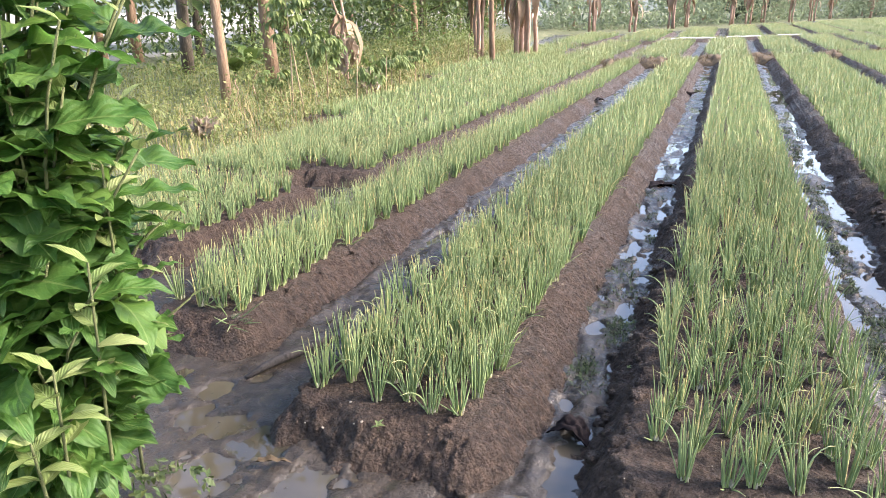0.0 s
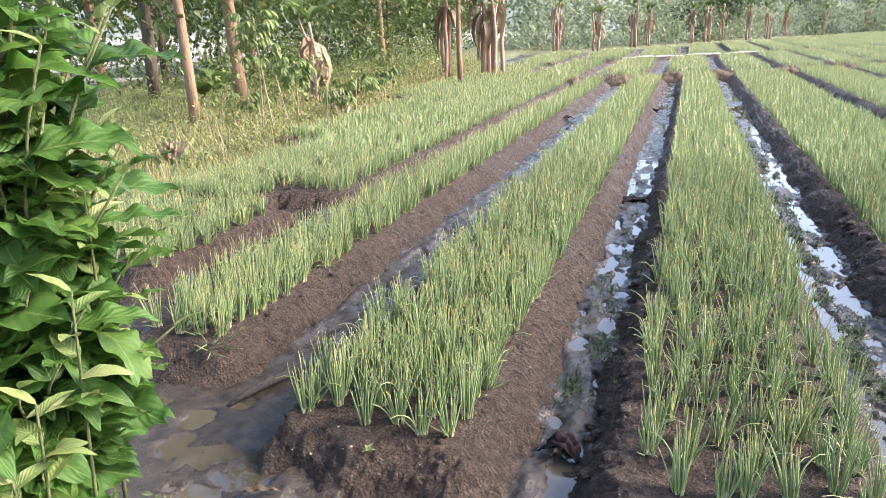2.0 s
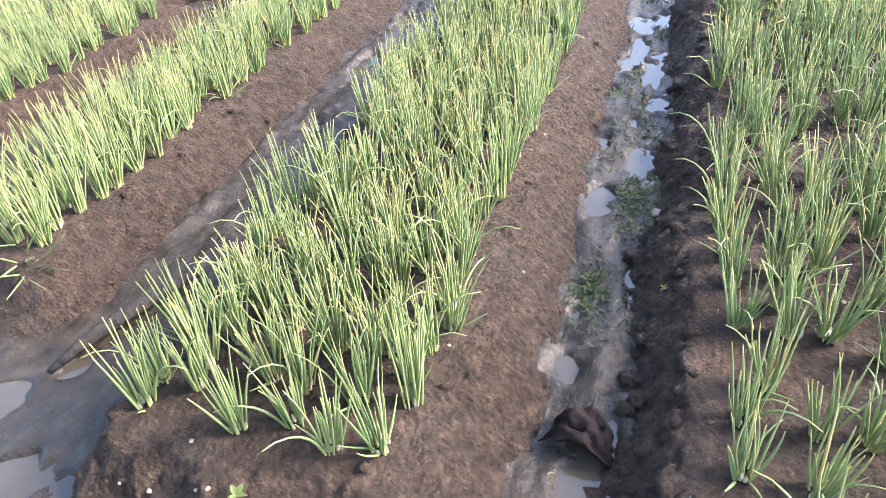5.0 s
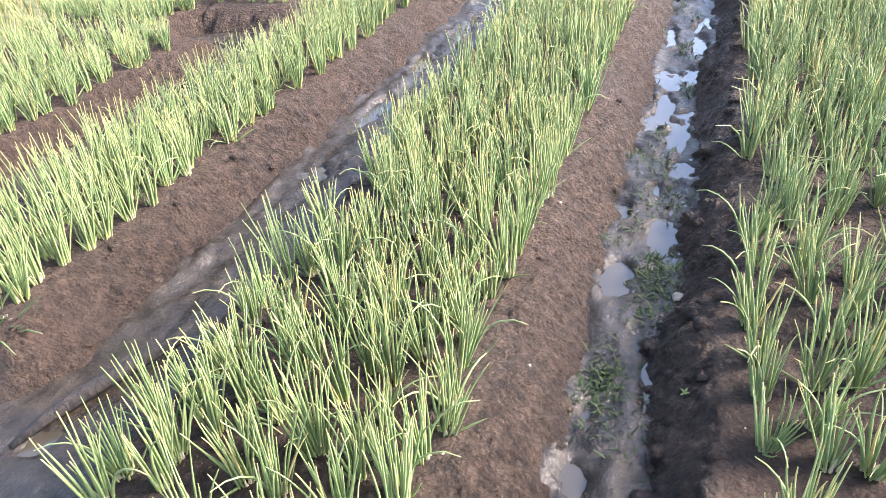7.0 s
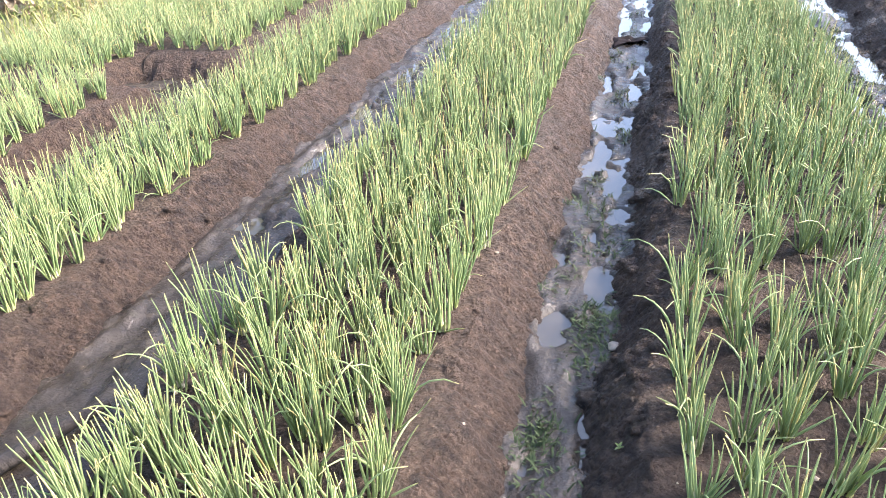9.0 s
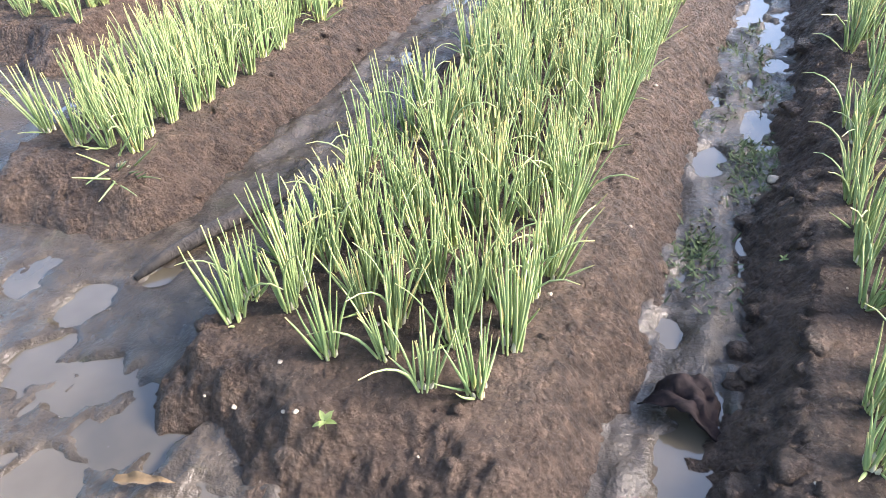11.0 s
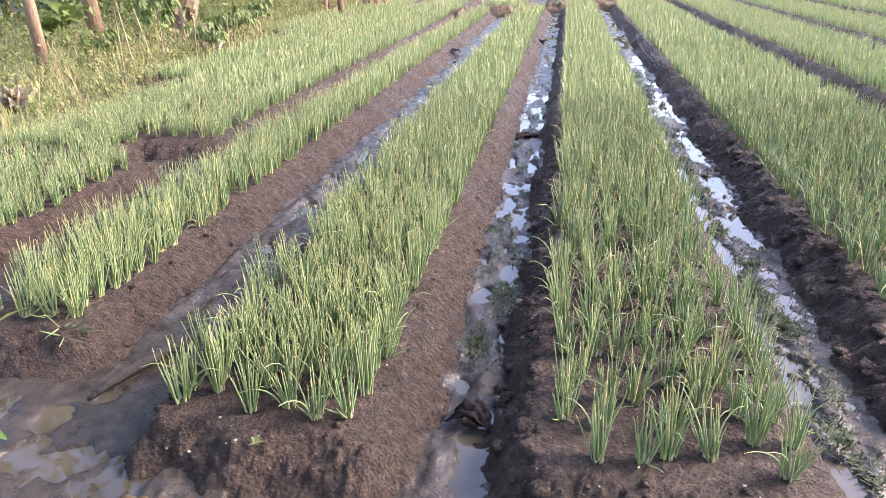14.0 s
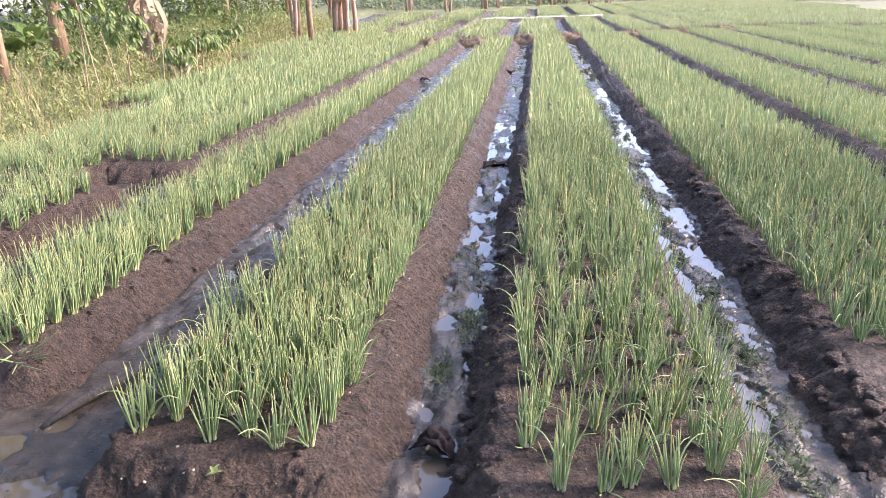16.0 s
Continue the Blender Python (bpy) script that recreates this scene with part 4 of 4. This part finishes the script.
def furrow_weeds(cx, width, y0, y1, patches, seed):
    """Small creeping weeds in patches on the mud of one furrow."""
    rng = np.random.default_rng(seed)
    feet = []
    for i in range(patches):
        y = y0 + (y1 - y0) * rng.random() ** 1.3
        x, many, r = cx + width * rng.normal(), int(30 + 90 * rng.random()), 0.03 + 0.06 * rng.random()
        feet.append(np.stack([x + rng.normal(0, r * 0.7, many), y + rng.normal(0, r * 1.3, many)], 1))
    g = np.concatenate(feet)
    h = ground_height(g[:, 0], g[:, 1])
    g, h = g[h > -0.006], h[h > -0.006]
    n = len(g)
    foot = np.concatenate([g, h[:, None] - 0.004], 1)
    a = blade_arrays(foot, rng.random(n) * 6.28, 0.6 + 0.8 * rng.random(n), 0.014 + 0.036 * rng.random(n) ** 1.5, np.full(n, 0.0034), 0.9 * rng.random(n), 3, 2, rng.random(n) * 0.8)
    ob = new("furrow_weeds", mesh_of("furrow_weeds", a[0], a[1], MOSS, a[2]))
    tagged(ob, "small creeping dark green weeds on the wet furrow mud", "weeds", kind="stuff")


MOSS = blade_material("creeping_weed", (0.03, 0.028, 0.014), (0.024, 0.036, 0.011), (0.024, 0.042, 0.011), (0.034, 0.054, 0.015), (0.05, 0.055, 0.024), 0.85)
furrow_weeds(1.15, 0.09, 3.7, 13.0, 130, 401)
furrow_weeds(1.18, 0.10, 2.5, 3.9, 22, 404)
furrow_weeds(-0.34, 0.02, 3.85, 4.05, 4, 405)
furrow_weeds(-0.47, 0.02, 3.3, 3.5, 5, 406)
furrow_weeds(-0.46, 0.10, 3.2, 9.0, 26, 402)
furrow_weeds(-0.1, 0.5, 1.5, 2.2, 4, 403)

# weeds at the foot of the bush
n = 160
y = 1.0 + 0.75 * rng.random(n)
x = -2.6 + 1.25 * rng.random(n)
g = np.stack([x, y, ground_height(x, y) - 0.01], 1)
low = new("bank_weeds", mesh_of("bank_weeds", *(lambda a: (a[0], a[1], MOSS, a[2]))(blade_arrays(g, rng.random(n) * 6.28, 0.2 + 0.7 * rng.random(n), 0.03 + 0.07 * rng.random(n), np.full(n, 0.004), 0.9 * rng.random(n), 3, 2, rng.random(n)))))
tagged(low, "short grass and weeds at the foot of the bush", "weeds", kind="stuff")
cent = [(-2.3 + 0.8 * rng.random(), 1.25 + 0.45 * rng.random(), 0.15 + 0.03 * rng.random()) for i in range(30)]
low = new("bank_weeds", leaf_cloud(rng, cent, 0.04, 10, 0.045, CROWNLEAF, "bank_weeds", 0.3))
tagged(low, "small broadleaf weeds at the foot of the bush", "weeds", kind="stuff")
SPROUT = mesh_of("leaf", *(lambda a: (a[0], a[1], YOUNGLEAF, a[2]))(leaf_blade(1.0, 0.5, 0.6, 0.3, 0.0, 4, 7, 2)))


def seedling(x, y, k, size):
    base = new("seedling")
    base.location = (x, y, float(bed_top(np.array([x]), np.array([y]), k)[0]) + 0.002)
    tagged(base, "tiny green seedling on the face of the bed", "seedling", "seedlings on the soil")
    part("stem", tube([(0, 0, -0.01), (0.002, 0, 0.5 * size), (0.003, 0, size)], [0.0016, 0.0014, 0.001], 5, "stem", STEM), base)
    for i in range(6):
        leaf = part("leaf", SPROUT, base)
        leaf.matrix_basis = pose(0.003, 0, size * (0.6 + 0.07 * i), 15 + 6 * i, 0, 137.5 * i) @ Matrix.Diagonal((size, size, size, 1))


for q in ((-1.20, 2.22, 3, 0.034), (-1.12, 2.02, 3, 0.018), (-1.02, 2.9, 3, 0.014), (0.95, 2.6, 4, 0.02), (-0.22, 3.3, 4, 0.018)):
    seedling(*q)
wilted = new("uprooted_shallot")
wilted.matrix_basis = pose(-2.52, 2.95, 0.18, 30, 48, 20)
tagged(wilted, "uprooted wilting shallot lying on the bed's corner", "shallot plant")
for i in range(14):
    v, f, u = clump_arrays(np.random.default_rng(40 + i), 1, 6, 4, 0.24, 1.0, 2.6)
    part("leaf", mesh_of("leaf", v, f, SHALLOT, u), wilted)
part("bulb_base", BULBS[1], wilted, "pale bulbs")


def cassava(x, y, high, seed):
    rng = np.random.default_rng(seed)
    base = new("cassava_plant")
    base.location = (x, y, 0.15)
    tagged(base, "cassava plant with a thin stem and fingered green leaves", "cassava plant", "cassava plants on the verge")
    part("stem", tube([(0.03 * math.sin(3 * t), 0, high * t - 0.05) for t in np.linspace(0, 1, 6)], np.linspace(0.018, 0.009, 6), 6, "stem", WOOD), base)
    pieces = []
    for i in range(int(18 + 12 * high)):
        a, el = rng.random() * 6.28, 0.5 - 1.1 * rng.random()
        ln = 0.14 + 0.24 * rng.random()
        hub = np.array([ln * math.cos(a) * math.cos(el), ln * math.sin(a) * math.cos(el), high * (1 - 0.28 * rng.random()) + ln * math.sin(el)])
        for j in range(7):
            v, f, u = leaf_blade(0.15 + 0.06 * rng.random(), 0.062, 0.8, 0.3, 0.0, 2, 5, i)
            m = np.array(pose(0, 0, 0, -15 - 45 * rng.random(), 0, math.degrees(a) - 90 + (j - 3) * 32).to_3x3())
            pieces.append((v @ m.T + hub, f, u))
    part("foliage", mesh_of("foliage", *(lambda a: (a[0], a[1], HEDGELEAF, a[2]))(join_arrays(pieces))), base)


for c in ((-7.2, 12.2, 1.25, 1), (-6.9, 14.5, 0.8, 2), (-7.1, 15.4, 0.75, 3), (-6.85, 10.4, 2.05, 4), (-8.3, 12.2, 0.55, 5), (-7.3, 16.8, 0.8, 6), (-6.5, 12.7, 0.7, 7)):
    cassava(*c)


WITHERED = leaf_material("withered_leaf", (0.16, 0.115, 0.08), (0.27, 0.205, 0.145), (0.42, 0.34, 0.26), (0.35, 0.27, 0.2), 0.7, 0.3)


def dry_clump(x, y, high, seed):
    """A plant whose broad leaves have dried and hang round its stem."""
    rng = np.random.default_rng(seed)
    base = new("withered_plant")
    base.location = (x, y, 0.15)
    tagged(base, "withered plant with hanging pinkish-brown dry leaves", "withered plant", "withered plants on the verge")
    part("stem", tube([(0.02 * math.sin(4 * t), 0, high * t - 0.05) for t in np.linspace(0, 1, 5)], np.linspace(0.03, 0.015, 5), 7, "stem", WOOD), base)
    for i in range(int(6 + 14 * high)):
        v, f, u = leaf_blade((0.30 + 0.25 * rng.random()) * (0.4 + 0.6 * high), 0.30, 0.6, 0.9, 0.5, 4, 8, seed + i)
        leaf = part("leaf", mesh_of("leaf", v, f, WITHERED, u), base)
        leaf.matrix_basis = pose(0, 0, high * (0.45 + 0.55 * rng.random()), -70 + 45 * rng.random(), 0, rng.random() * 360)


for c in ((-6.95, 13.6, 0.55, 1), (-6.8, 8.0, 0.30, 2), (-8.8, 16.0, 1.2, 3)):
    dry_clump(*c)
banana(-9.4, 12.8, 7, 2, 0.7, "low green banana sucker with broad leaves in the weeds", 6)

# ---- white pipe and straw heaps at the ends of the beds ----
pipe = new("pipe", tube([(x, 43.5 + 1.2 * x, 0.27 + 0.02 * math.sin(2.3 * x) + 0.015 * math.sin(5.1 * x)) for x in np.linspace(-3.1, 4.4, 40)], [0.022] * 40, 8, "pipe", PIPE))
tagged(pipe, "long white pipe lying across the far beds", "pipe")


def heap(x, y, sx, sy, high, seed):
    rng = np.random.default_rng(800 + seed)
    us = np.linspace(-1, 1, 22)
    U, V = np.meshgrid(us, us, indexing="ij")
    fall = np.clip(1 - U ** 4, 0, 1) * np.clip(1 - V * V, 0, 1)
    Z = high * fall ** 0.6 * (0.9 + 0.5 * wave(U + seed, V, 2.6, seed, 3)) - 0.05
    ob = new("soil_heap", mesh_of("soil_heap", np.stack([sx * U, sy * V, Z], -1), grid_faces(22, 22), HEAP))
    ob.location = (x, y, 0.0)
    tagged(ob, "low heap of brown straw and soil at a furrow end", "heap", "straw heaps at the furrow ends")
    n = 260
    q = rng.random((n, 2)) * 1.8 - 0.9
    foot = np.stack([sx * q[:, 0], sy * q[:, 1], high * ((1 - q[:, 0] ** 4) * (1 - q[:, 1] ** 2)) ** 0.6 * 0.85 - 0.06], 1)
    a = blade_arrays(foot, rng.random(n) * 6.28, 0.3 + 1.0 * rng.random(n), 0.08 + 0.16 * rng.random(n), np.full(n, 0.006), rng.random(n), 2, 2, rng.random(n))
    straw = part("straw", mesh_of("straw", a[0], a[1], BROWNSTRAW, a[2]), ob, "brown rotting straw")


BROWNSTRAW = blade_material("rotting_straw", (0.06, 0.042, 0.022), (0.09, 0.062, 0.032), (0.12, 0.082, 0.042), (0.15, 0.105, 0.055), (0.19, 0.14, 0.08), 0.85)
order = sorted(b for b in BEDS if b[3] > 20 and b[0] > -4.5)
for i in range(min(len(order) - 1, 7)):
    a, b = order[i][1], order[i + 1][0]
    heap((a + b) / 2, block_end((a + b) / 2) - 0.1, (b - a) / 2 + 0.12, 0.7, 0.36, i)
# weedy bund that closes the blocks of beds
n = 9000
x = 4 + 24 * rng.random(n)
y = np.minimum(27.0 + x, 40.0) + 0.9 + 0.45 * rng.normal(size=n)
g = np.stack([x, y, np.full(n, 0.0)], 1)
bund = new("dry_weeds", mesh_of("dry_weeds", *(lambda a: (a[0], a[1], BROWNSTRAW, a[2]))(blade_arrays(g, rng.random(n) * 6.28, 0.1 + 0.7 * rng.random(n), 0.10 + 0.30 * rng.random(n), np.full(n, 0.009), 0.8 * rng.random(n), 2, 2, rng.random(n)))))
tagged(bund, "brown dry weeds on the low bund across the field", "dry weeds", kind="stuff")
